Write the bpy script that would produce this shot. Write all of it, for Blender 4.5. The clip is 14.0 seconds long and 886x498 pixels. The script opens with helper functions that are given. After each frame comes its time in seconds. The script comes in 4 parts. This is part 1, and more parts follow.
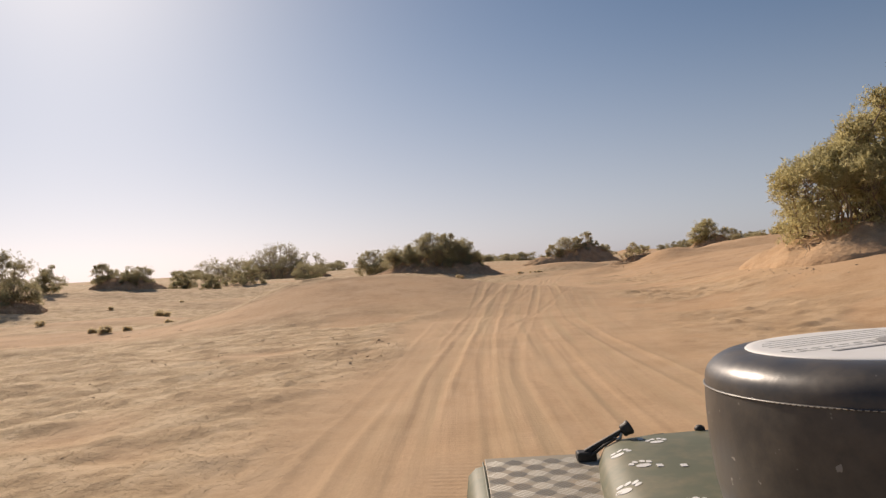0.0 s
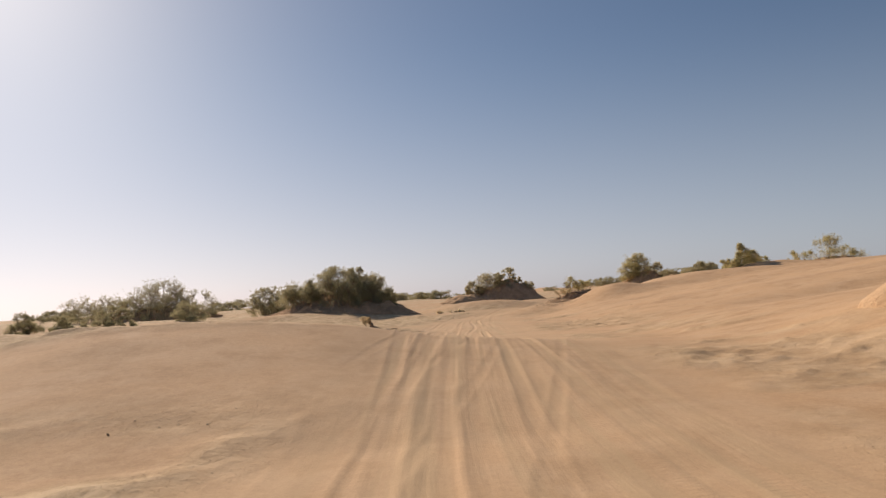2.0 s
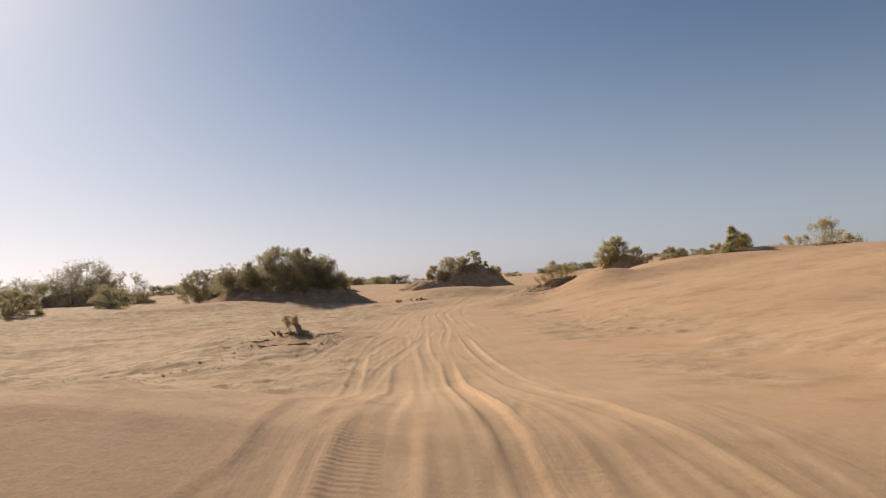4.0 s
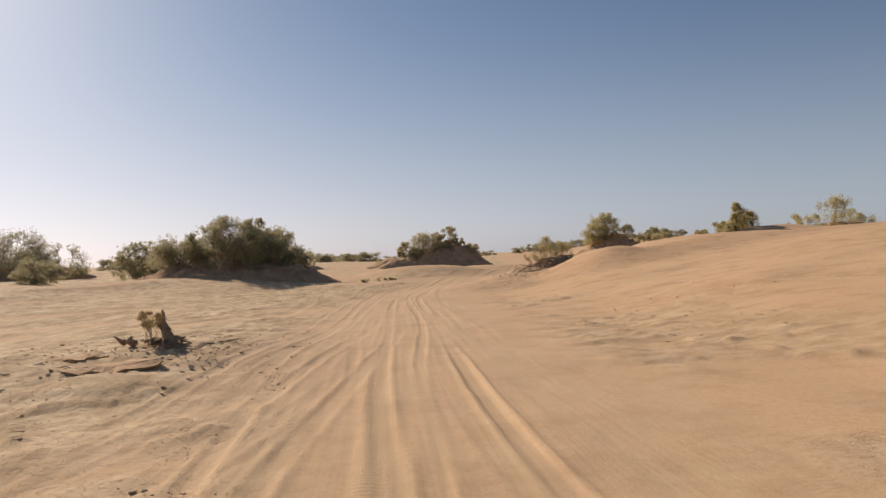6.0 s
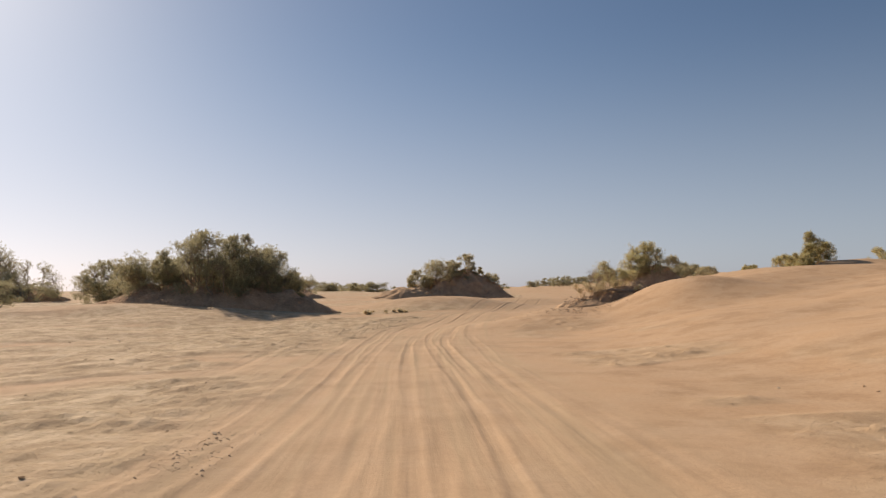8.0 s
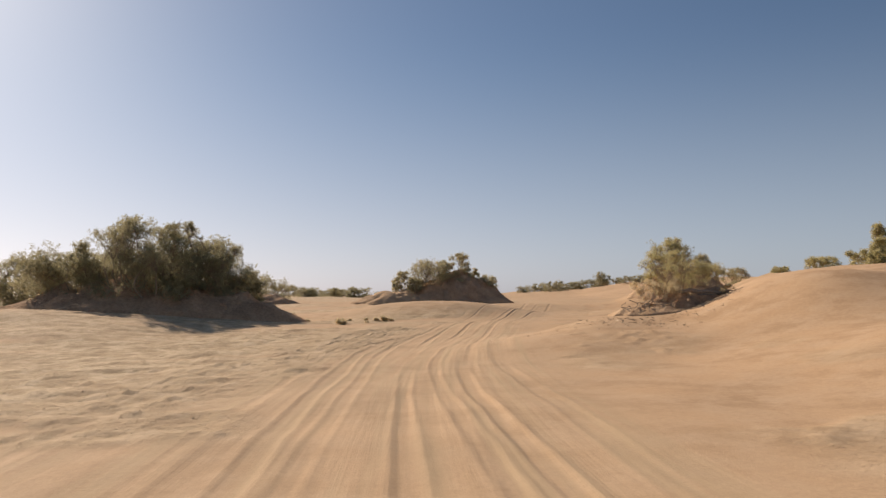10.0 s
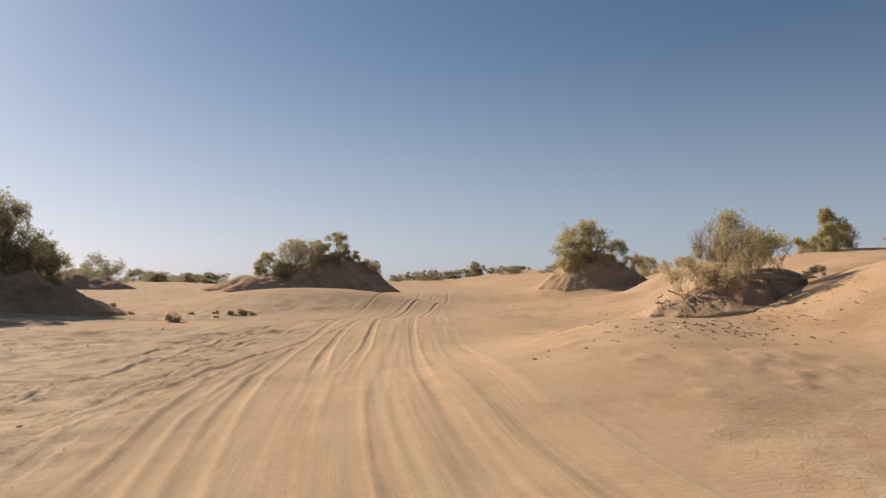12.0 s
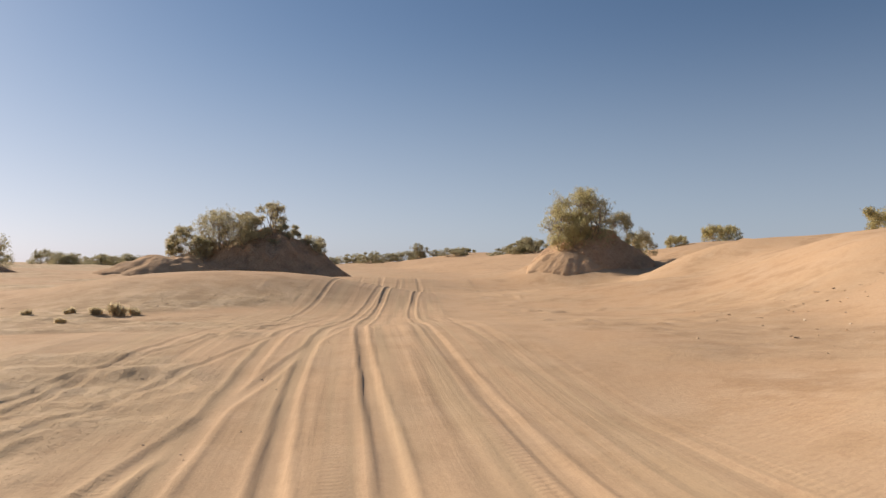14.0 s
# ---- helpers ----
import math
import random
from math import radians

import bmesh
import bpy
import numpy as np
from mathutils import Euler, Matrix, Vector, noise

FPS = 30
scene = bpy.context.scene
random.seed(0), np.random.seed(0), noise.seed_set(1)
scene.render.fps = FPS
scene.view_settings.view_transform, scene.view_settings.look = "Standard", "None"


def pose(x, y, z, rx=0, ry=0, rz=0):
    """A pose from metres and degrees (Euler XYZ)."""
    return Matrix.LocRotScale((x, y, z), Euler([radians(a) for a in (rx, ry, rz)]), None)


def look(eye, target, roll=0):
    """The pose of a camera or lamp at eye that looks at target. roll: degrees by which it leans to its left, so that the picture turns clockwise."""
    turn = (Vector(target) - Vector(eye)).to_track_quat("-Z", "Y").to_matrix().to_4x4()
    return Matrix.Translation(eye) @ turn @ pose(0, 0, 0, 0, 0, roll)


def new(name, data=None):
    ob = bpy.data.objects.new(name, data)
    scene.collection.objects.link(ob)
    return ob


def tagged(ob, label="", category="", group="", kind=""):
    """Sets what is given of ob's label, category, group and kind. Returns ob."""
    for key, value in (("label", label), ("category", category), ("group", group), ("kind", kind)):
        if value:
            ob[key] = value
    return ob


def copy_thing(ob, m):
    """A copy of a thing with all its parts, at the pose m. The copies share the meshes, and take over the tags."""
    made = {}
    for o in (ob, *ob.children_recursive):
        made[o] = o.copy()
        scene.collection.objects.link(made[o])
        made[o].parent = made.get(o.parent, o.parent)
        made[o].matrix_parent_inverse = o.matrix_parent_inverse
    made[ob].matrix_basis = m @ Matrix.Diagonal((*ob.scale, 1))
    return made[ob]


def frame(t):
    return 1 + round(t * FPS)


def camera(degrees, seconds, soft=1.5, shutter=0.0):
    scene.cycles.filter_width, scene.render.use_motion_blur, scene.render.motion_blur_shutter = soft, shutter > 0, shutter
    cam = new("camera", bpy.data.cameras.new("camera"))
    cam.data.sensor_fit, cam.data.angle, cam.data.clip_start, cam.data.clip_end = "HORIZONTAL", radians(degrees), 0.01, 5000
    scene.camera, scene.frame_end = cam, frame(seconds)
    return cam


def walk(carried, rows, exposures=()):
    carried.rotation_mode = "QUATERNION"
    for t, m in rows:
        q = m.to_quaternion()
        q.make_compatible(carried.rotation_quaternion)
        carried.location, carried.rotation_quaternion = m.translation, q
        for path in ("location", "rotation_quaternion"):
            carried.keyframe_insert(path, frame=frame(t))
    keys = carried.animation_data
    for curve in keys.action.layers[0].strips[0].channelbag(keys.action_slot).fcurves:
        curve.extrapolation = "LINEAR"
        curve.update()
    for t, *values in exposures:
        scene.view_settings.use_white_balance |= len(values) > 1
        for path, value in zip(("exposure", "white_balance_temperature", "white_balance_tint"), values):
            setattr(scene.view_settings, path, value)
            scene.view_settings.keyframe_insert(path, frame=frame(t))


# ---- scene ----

# ---------- camera and its drive ----------
cam = camera(64.16, 14.0, soft=1.4)
PATH = [
    (0, (0.000, -0.000, 1.957), (-0.836, 9.962, 2.178), -3.24),
    (0.5, (-0.297, 3.919, 1.939), (-0.892, 13.895, 2.297), -3.45),
    (1, (-0.498, 7.696, 1.924), (-0.838, 17.681, 2.346), -3.27),
    (1.5, (-0.572, 11.529, 1.871), (-0.625, 21.518, 2.337), -3.58),
    (2, (-0.591, 15.249, 1.835), (-0.163, 25.215, 2.536), -3.34),
    (2.5, (-0.579, 18.614, 1.841), (0.067, 28.585, 2.252), -1.65),
    (3, (-0.535, 21.839, 1.868), (0.238, 31.801, 2.270), -2.97),
    (3.8, (-0.330, 26.600, 2.020), (0.640, 36.545, 2.480), -2.97),
    (4.6, (0.060, 31.150, 2.240), (1.120, 41.080, 2.640), -3.00),
    (5.5, (0.526, 35.978, 1.977), (1.639, 45.906, 2.426), -3.00),
    (6, (0.738, 38.625, 1.986), (2.117, 48.529, 2.119), -2.05),
    (6.5, (0.889, 41.606, 1.816), (2.455, 51.480, 2.064), -2.10),
    (7, (0.994, 44.781, 1.641), (2.335, 54.685, 1.983), -1.75),
    (7.5, (1.101, 48.218, 1.688), (2.334, 58.135, 2.059), 0.56),
    (8, (1.292, 51.727, 1.693), (2.566, 61.628, 2.294), -0.54),
    (10.5, (2.363, 68.696, 1.447), (4.036, 78.531, 2.137), -0.24),
    (11, (2.594, 72.126, 1.444), (4.640, 81.892, 2.101), -0.35),
    (11.5, (2.881, 75.698, 1.415), (5.596, 85.303, 2.012), -0.28),
    (12, (3.201, 79.164, 1.360), (6.535, 88.577, 1.892), 0.44),
    (12.5, (3.659, 82.503, 1.360), (7.376, 91.776, 1.799), 0.94),
    (13, (4.296, 85.735, 1.296), (8.147, 94.956, 1.667), 0.75),
    (13.5, (4.995, 89.319, 1.320), (8.975, 98.487, 1.646), 0.37),
    (14, (5.654, 92.993, 1.297), (9.848, 102.066, 1.602), 0.48),
]
walk(cam, [(t, look(eye, target, roll)) for t, eye, target, roll in PATH],
     exposures=[(0.0, 0.0, 7060, 17.5), (3.0, 0.03, 7000, 17.0), (8.0, 0.08, 6900, 16.0), (11.0, 0.12, 6830, 15.5), (14.0, 0.20, 6600, 14.5)])

# ---------- sky, sun, exposure ----------
SUN_LEFT, SUN_UP = 33.0, 29.0   # degrees left of +y, and above the horizon
world = bpy.data.worlds.new("sky")
scene.world = world
world.use_nodes = True
wt = world.node_tree
wt.nodes.clear()
w_out = wt.nodes.new("ShaderNodeOutputWorld")
w_bg = wt.nodes.new("ShaderNodeBackground")
w_sky = wt.nodes.new("ShaderNodeTexSky")
w_sky.sky_type = "NISHITA"
w_sky.sun_disc = False
w_sky.sun_elevation = radians(SUN_UP)
w_sky.sun_rotation = radians(-SUN_LEFT)
w_sky.altitude = 400.0
w_sky.air_density = 1.0
w_sky.dust_density = 0.9
w_sky.ozone_density = 3.2
w_bg.inputs["Strength"].default_value = 0.065
# dust haze: the sky pales towards the horizon all round
w_way = wt.nodes.new("ShaderNodeTexCoord")
w_split = wt.nodes.new("ShaderNodeSeparateXYZ")
wt.links.new(w_way.outputs["Generated"], w_split.inputs[0])
w_up = wt.nodes.new("ShaderNodeMapRange")
w_up.interpolation_type = "SMOOTHSTEP"
for key, value in (("From Min", 0.0), ("From Max", 0.37), ("To Min", 0.64), ("To Max", 0.0)):
    w_up.inputs[key].default_value = value
wt.links.new(w_split.outputs["Z"], w_up.inputs["Value"])
w_grey = wt.nodes.new("ShaderNodeRGBToBW")
wt.links.new(w_sky.outputs["Color"], w_grey.inputs[0])
w_tint = wt.nodes.new("ShaderNodeMix")
w_tint.data_type, w_tint.blend_type = "RGBA", "MULTIPLY"
w_tint.inputs[0].default_value = 1.0
w_side = wt.nodes.new("ShaderNodeVectorMath")
w_side.operation = "DOT_PRODUCT"
w_side.inputs[1].default_value = (-math.sin(radians(SUN_LEFT)), math.cos(radians(SUN_LEFT)), 0.0)
wt.links.new(w_way.outputs["Generated"], w_side.inputs[0])
w_near = wt.nodes.new("ShaderNodeMapRange")
w_near.interpolation_type = "SMOOTHSTEP"
for key, value in (("From Min", 0.25), ("From Max", 1.0), ("To Min", 0.0), ("To Max", 1.0)):
    w_near.inputs[key].default_value = value
wt.links.new(w_side.outputs["Value"], w_near.inputs["Value"])
w_hue = wt.nodes.new("ShaderNodeMix")
w_hue.data_type = "RGBA"
w_hue.inputs[6].default_value = (1.06, 1.22, 1.44, 1.0)
w_hue.inputs[7].default_value = (1.24, 1.20, 1.42, 1.0)
wt.links.new(w_near.outputs["Result"], w_hue.inputs[0])
wt.links.new(w_hue.outputs[2], w_tint.inputs[7])
wt.links.new(w_grey.outputs[0], w_tint.inputs[6])
w_veil = wt.nodes.new("ShaderNodeMix")   # even dust, the same all round
w_veil.data_type = "RGBA"
w_veil.inputs[0].default_value = 0.46
w_veil.inputs[7].default_value = (7.0, 8.15, 10.4, 1.0)
wt.links.new(w_tint.outputs[2], w_veil.inputs[6])
w_mix = wt.nodes.new("ShaderNodeMix")
w_mix.data_type = "RGBA"
wt.links.new(w_up.outputs["Result"], w_mix.inputs[0])
w_air = wt.nodes.new("ShaderNodeMix")   # desert air: a little less red in the open sky
w_air.data_type, w_air.blend_type = "RGBA", "MULTIPLY"
w_air.inputs[0].default_value = 1.0
w_air.inputs[7].default_value = (0.955, 1.005, 1.0, 1.0)
wt.links.new(w_sky.outputs["Color"], w_air.inputs[6])
wt.links.new(w_air.outputs[2], w_mix.inputs[6])
wt.links.new(w_veil.outputs[2], w_mix.inputs[7])
wt.links.new(w_mix.outputs[2], w_bg.inputs["Color"])
wt.links.new(w_bg.outputs["Background"], w_out.inputs["Surface"])

sun_data = bpy.data.lights.new("sun", "SUN")
sun_data.energy = 4.8
sun_data.angle = radians(0.6)
sun_data.color = (1.0, 0.90, 0.76)
sun = new("sun", sun_data)
sun_way = Vector((-math.sin(radians(SUN_LEFT)) * math.cos(radians(SUN_UP)),
                  math.cos(radians(SUN_LEFT)) * math.cos(radians(SUN_UP)), math.sin(radians(SUN_UP))))
sun.matrix_world = look(sun_way * 500, (0, 0, 0))


# ---------- materials ----------
def material(name):
    m = bpy.data.materials.new(name)
    m.use_nodes = True
    nt = m.node_tree
    nt.nodes.clear()
    out = nt.nodes.new("ShaderNodeOutputMaterial")
    return m, nt, out


def node(nt, kind, **inputs):
    n = nt.nodes.new(kind)
    for key, value in inputs.items():
        n.inputs[key.replace("_", " ")].default_value = value
    return n


def noise_node(nt, coord, scale, detail=4.0, rough=0.55):
    n = node(nt, "ShaderNodeTexNoise", Scale=scale, Detail=detail, Roughness=rough)
    nt.links.new(coord, n.inputs["Vector"])
    return n.outputs["Fac"]


def ramp(nt, value, stops):
    r = nt.nodes.new("ShaderNodeValToRGB")
    while len(r.color_ramp.elements) < len(stops):
        r.color_ramp.elements.new(0.5)
    for e, (place, colour) in zip(r.color_ramp.elements, stops):
        e.position = place
        e.color = (*colour, 1.0) if len(colour) == 3 else colour
    nt.links.new(value, r.inputs["Fac"])
    return r.outputs["Color"]


def blend(nt, fac, a, b, mode="MIX"):
    n = nt.nodes.new("ShaderNodeMix")
    n.data_type, n.blend_type = "RGBA", mode
    for i, v in ((0, fac), (6, a), (7, b)):
        if isinstance(v, (float, int)):
            n.inputs[i].default_value = v
        elif isinstance(v, tuple):
            n.inputs[i].default_value = (*v, 1.0)
        else:
            nt.links.new(v, n.inputs[i])
    return n.outputs[2]


def maths(nt, op, a, b=0.0):
    n = nt.nodes.new("ShaderNodeMath")
    n.operation = op
    for i, v in ((0, a), (1, b)):
        if isinstance(v, (float, int)):
            n.inputs[i].default_value = v
        else:
            nt.links.new(v, n.inputs[i])
    return n.outputs[0]


def bump(nt, height, strength, distance, normal=None):
    n = node(nt, "ShaderNodeBump", Strength=strength, Distance=distance)
    nt.links.new(height, n.inputs["Height"])
    if normal is not None:
        nt.links.new(normal, n.inputs["Normal"])
    return n.outputs["Normal"]


def finish(nt, out, colour, rough, normal=None, metal=0.0, spec=0.3):
    b = node(nt, "ShaderNodeBsdfPrincipled", Metallic=metal)
    b.inputs["Specular IOR Level"].default_value = spec
    for key, v in (("Base Color", colour), ("Roughness", rough)):
        if isinstance(v, (float, int)):
            b.inputs[key].default_value = v
        elif isinstance(v, tuple):
            b.inputs[key].default_value = (*v, 1.0)
        else:
            nt.links.new(v, b.inputs[key])
    if normal is not None:
        nt.links.new(normal, b.inputs["Normal"])
    nt.links.new(b.outputs["BSDF"], out.inputs["Surface"])
    return b


def sand_material(name, ground=True):
    """Loose sand; on the ground sheet the crust attribute turns it to grey hardpan and the loose attribute tells the driven ruts."""
    m, nt, out = material(name)
    geo = nt.nodes.new("ShaderNodeNewGeometry").outputs["Position"]
    broad = noise_node(nt, geo, 0.12, 3.0)
    patch = noise_node(nt, geo, 1.1, 5.0, 0.6)
    grain = noise_node(nt, geo, 38.0, 3.0, 0.7)
    colour = ramp(nt, broad, [(0.3, SAND_A), (0.7, SAND_B)])
    colour = blend(nt, ramp(nt, patch, [(0.42, (0, 0, 0)), (0.72, (1, 1, 1))]), colour, SAND_C)
    colour = blend(nt, 0.28, colour, ramp(nt, grain, [(0.3, (0.32, 0.32, 0.32)), (0.7, (0.68, 0.68, 0.68))]), "OVERLAY")
    flecks = noise_node(nt, geo, 9.0, 6.0, 0.72)
    colour = blend(nt, 0.38, colour, ramp(nt, flecks, [(0.30, (0.34, 0.34, 0.34)), (0.5, (0.5, 0.5, 0.5)), (0.70, (0.62, 0.62, 0.62))]), "OVERLAY")
    stain = noise_node(nt, geo, 0.55, 7.0, 0.68)
    colour = blend(nt, 0.75, colour, ramp(nt, stain, [(0.36, (0.80, 0.79, 0.77)), (0.50, (1, 1, 1)), (0.66, (1.0, 0.97, 0.92))]), "MULTIPLY")
    lumps = noise_node(nt, geo, 14.0, 5.0, 0.65)
    normal = bump(nt, grain, 0.30, 0.008)
    if ground:
        def painted(key):
            n = nt.nodes.new("ShaderNodeAttribute")
            n.attribute_name = key
            return n.outputs["Fac"]
        crust, loose, lane, swept = painted("crust"), painted("loose"), painted("lane"), painted("swept")
        hard = ramp(nt, noise_node(nt, geo, 1.0, 8.0, 0.70), [(0.38, PAN_A), (0.49, PAN_B), (0.58, PAN_C)])
        colour = blend(nt, crust, colour, hard)
        colour = blend(nt, maths(nt, "MULTIPLY", loose, 0.55), colour, DRIVEN)
        # lines drawn by wheels: noise pulled out along the lane
        split = nt.nodes.new("ShaderNodeSeparateXYZ")
        nt.links.new(geo, split.inputs[0])
        along = nt.nodes.new("ShaderNodeCombineXYZ")
        nt.links.new(lane, along.inputs[0])
        nt.links.new(maths(nt, "MULTIPLY", split.outputs["Y"], 0.035), along.inputs[1])
        lines = noise_node(nt, along.outputs[0], 5.0, 4.0, 0.55)
        bands = noise_node(nt, along.outputs[0], 2.2, 3.0, 0.55)
        tone = ramp(nt, lines, [(0.34, (0.93, 0.925, 0.91)), (0.5, (1, 1, 1)), (0.68, (1.03, 1.03, 1.03))])
        colour = blend(nt, maths(nt, "MULTIPLY", swept, 0.8), colour, blend(nt, 1.0, colour, tone, "MULTIPLY"))
        colour = blend(nt, maths(nt, "MULTIPLY", swept, ramp(nt, bands, [(0.46, (0, 0, 0)), (0.64, (0.55, 0.55, 0.55))])), colour, PAN_B)
        plain = maths(nt, "SUBTRACT", 1.0, maths(nt, "MAXIMUM", crust, loose))
        # wind ripples on the loose sand
        wave = node(nt, "ShaderNodeTexWave", Scale=2.6, Distortion=6.0, Detail=3.0)
        wave.bands_direction = "Y"
        wave.inputs["Detail Scale"].default_value = 1.4
        nt.links.new(geo, wave.inputs["Vector"])
        patchy = ramp(nt, noise_node(nt, geo, 0.28, 2.0), [(0.40, (0, 0, 0)), (0.60, (1, 1, 1))])
        normal = bump(nt, maths(nt, "MULTIPLY", maths(nt, "MULTIPLY", wave.outputs["Fac"], plain), patchy), 0.09, 0.025, normal)
        # tyre treads across the lines
        tread = node(nt, "ShaderNodeTexWave", Scale=3.4, Distortion=1.6, Detail=2.0)
        tread.bands_direction = "Y"
        nt.links.new(geo, tread.inputs["Vector"])
        strip = ramp(nt, noise_node(nt, along.outputs[0], 1.7, 1.0), [(0.56, (0, 0, 0)), (0.61, (1, 1, 1))])
        normal = bump(nt, maths(nt, "MULTIPLY", tread.outputs["Fac"], maths(nt, "MULTIPLY", strip, swept)), 0.18, 0.012, normal)
        fresh = ramp(nt, noise_node(nt, along.outputs[0], 1.3, 3.0), [(0.40, (0.15, 0.15, 0.15)), (0.62, (1, 1, 1))])
        normal = bump(nt, maths(nt, "MULTIPLY", lines, maths(nt, "MULTIPLY", swept, fresh)), 0.42, 0.045, normal)
        # crust: plates with crisp broken rims, crumbs and fine cracks
        plates = noise_node(nt, geo, 1.9, 8.0, 0.66)
        steps = ramp(nt, plates, [(0.40, (0, 0, 0)), (0.415, (0.3, 0.3, 0.3)), (0.50, (0.34, 0.34, 0.34)), (0.512, (0.65, 0.65, 0.65)), (0.59, (0.7, 0.7, 0.7)), (0.60, (1, 1, 1))])
        normal = bump(nt, maths(nt, "MULTIPLY", steps, crust), 0.7, 0.05, normal)
        normal = bump(nt, maths(nt, "MULTIPLY", noise_node(nt, geo, 7.0, 6.0, 0.7), crust), 0.6, 0.03, normal)
        rims = ramp(nt, plates, [(0.495, (0, 0, 0)), (0.506, (1, 1, 1)), (0.518, (0, 0, 0))])
        colour = blend(nt, maths(nt, "MULTIPLY", maths(nt, "MULTIPLY", rims, crust), 0.35), colour, PAN_A)
        normal = bump(nt, lumps, 0.28, 0.018, normal)
    else:
        normal = bump(nt, noise_node(nt, geo, 3.2, 6.0, 0.62), 0.7, 0.15, normal)
        normal = bump(nt, lumps, 0.45, 0.025, normal)
    finish(nt, out, colour, 0.95, normal, spec=0.15)
    return m


SAND_A, SAND_B, SAND_C = (0.520, 0.330, 0.185), (0.575, 0.377, 0.220), (0.56, 0.385, 0.240)
PAN_A, PAN_B, PAN_C = (0.385, 0.270, 0.155), (0.50, 0.362, 0.215), (0.63, 0.478, 0.305)
DRIVEN = (0.56, 0.395, 0.245)
M_GROUND = sand_material("desert_sand")
M_SLAB = sand_material("pale_crust", False)


def soil_material():
    """Root-bound mound soil: darker dusty crust with sand blown over it."""
    m, nt, out = material("mound_soil")
    geo = nt.nodes.new("ShaderNodeNewGeometry").outputs["Position"]
    a = noise_node(nt, geo, 0.7, 6.0, 0.65)
    b = noise_node(nt, geo, 6.0, 6.0, 0.7)
    colour = ramp(nt, a, [(0.36, (0.50, 0.32, 0.195)), (0.52, (0.61, 0.40, 0.245)), (0.66, (0.67, 0.45, 0.275))])
    colour = blend(nt, 0.6, colour, ramp(nt, b, [(0.3, (0.25, 0.25, 0.25)), (0.7, (0.7, 0.7, 0.7))]), "OVERLAY")
    normal = bump(nt, b, 0.9, 0.16)
    normal = bump(nt, noise_node(nt, geo, 2.2, 6.0, 0.7), 0.9, 0.35, normal)
    normal = bump(nt, a, 0.8, 0.4, normal)
    finish(nt, out, colour, 0.95, normal, spec=0.1)
    return m


def leaf_material(name, dark, light, dry):
    """Feathery needle foliage: thin, so that light comes through it."""
    m, nt, out = material(name)
    geo = nt.nodes.new("ShaderNodeNewGeometry")
    spread = ramp(nt, geo.outputs["Random Per Island"], [(0.0, dark), (0.55, light), (0.9, light), (1.0, dry)])
    clump = noise_node(nt, geo.outputs["Position"], 1.4, 4.0)
    colour = blend(nt, ramp(nt, clump, [(0.35, (0, 0, 0)), (0.7, (1, 1, 1))]), spread, light)
    diff = node(nt, "ShaderNodeBsdfDiffuse")
    trans = node(nt, "ShaderNodeBsdfTranslucent")
    mix = node(nt, "ShaderNodeMixShader", Fac=0.64)
    nt.links.new(colour, diff.inputs["Color"])
    nt.links.new(colour, trans.inputs["Color"])
    nt.links.new(diff.outputs["BSDF"], mix.inputs[1])
    nt.links.new(trans.outputs["BSDF"], mix.inputs[2])
    nt.links.new(mix.outputs["Shader"], out.inputs["Surface"])
    return m


def bark_material(name, dark, light):
    m, nt, out = material(name)
    geo = nt.nodes.new("ShaderNodeNewGeometry").outputs["Position"]
    a = noise_node(nt, geo, 14.0, 6.0, 0.7)
    colour = ramp(nt, a, [(0.3, dark), (0.7, light)])
    finish(nt, out, colour, 0.9, bump(nt, a, 0.8, 0.02), spec=0.15)
    return m


M_SOIL = soil_material()
M_LEAF = leaf_material("tamarisk_foliage", (0.30, 0.275, 0.165), (0.52, 0.46, 0.285), (0.55, 0.46, 0.30))
M_LEAF_TAN = leaf_material("tan_foliage", (0.37, 0.335, 0.175), (0.56, 0.50, 0.27), (0.58, 0.48, 0.30))
M_LEAF_DRY = leaf_material("straw_foliage", (0.52, 0.43, 0.27), (0.68, 0.57, 0.37), (0.70, 0.57, 0.38))
M_LEAF_GREY = leaf_material("grey_green_foliage", (0.24, 0.225, 0.135), (0.43, 0.39, 0.24), (0.48, 0.40, 0.25))
M_TWIG = bark_material("twig_bark", (0.27, 0.20, 0.135), (0.46, 0.35, 0.24))
M_BARK = bark_material("grey_bark", (0.19, 0.145, 0.105), (0.42, 0.335, 0.25))
M_STRAW = bark_material("straw_stems", (0.46, 0.36, 0.23), (0.62, 0.50, 0.33))
M_DEADWOOD = bark_material("dead_wood", (0.20, 0.145, 0.10), (0.38, 0.285, 0.195))


# ---------- numbers for the land ----------
def hashed(ix, iy, seed):
    n = (ix.astype(np.int64) * 374761393 + iy.astype(np.int64) * 668265263 + seed * 974634777) & 0x7FFFFFFF
    n = ((n ^ (n >> 13)) * 1274126177) & 0x7FFFFFFF
    return ((n ^ (n >> 16)) & 0xFFFF) / 65535.0


def value_noise(x, y, seed=0):
    ix, iy = np.floor(x), np.floor(y)
    fx, fy = x - ix, y - iy
    fx, fy = fx * fx * (3 - 2 * fx), fy * fy * (3 - 2 * fy)
    a, b = hashed(ix, iy, seed), hashed(ix + 1, iy, seed)
    c, d = hashed(ix, iy + 1, seed), hashed(ix + 1, iy + 1, seed)
    return (a + (b - a) * fx) * (1 - fy) + (c + (d - c) * fx) * fy - 0.5


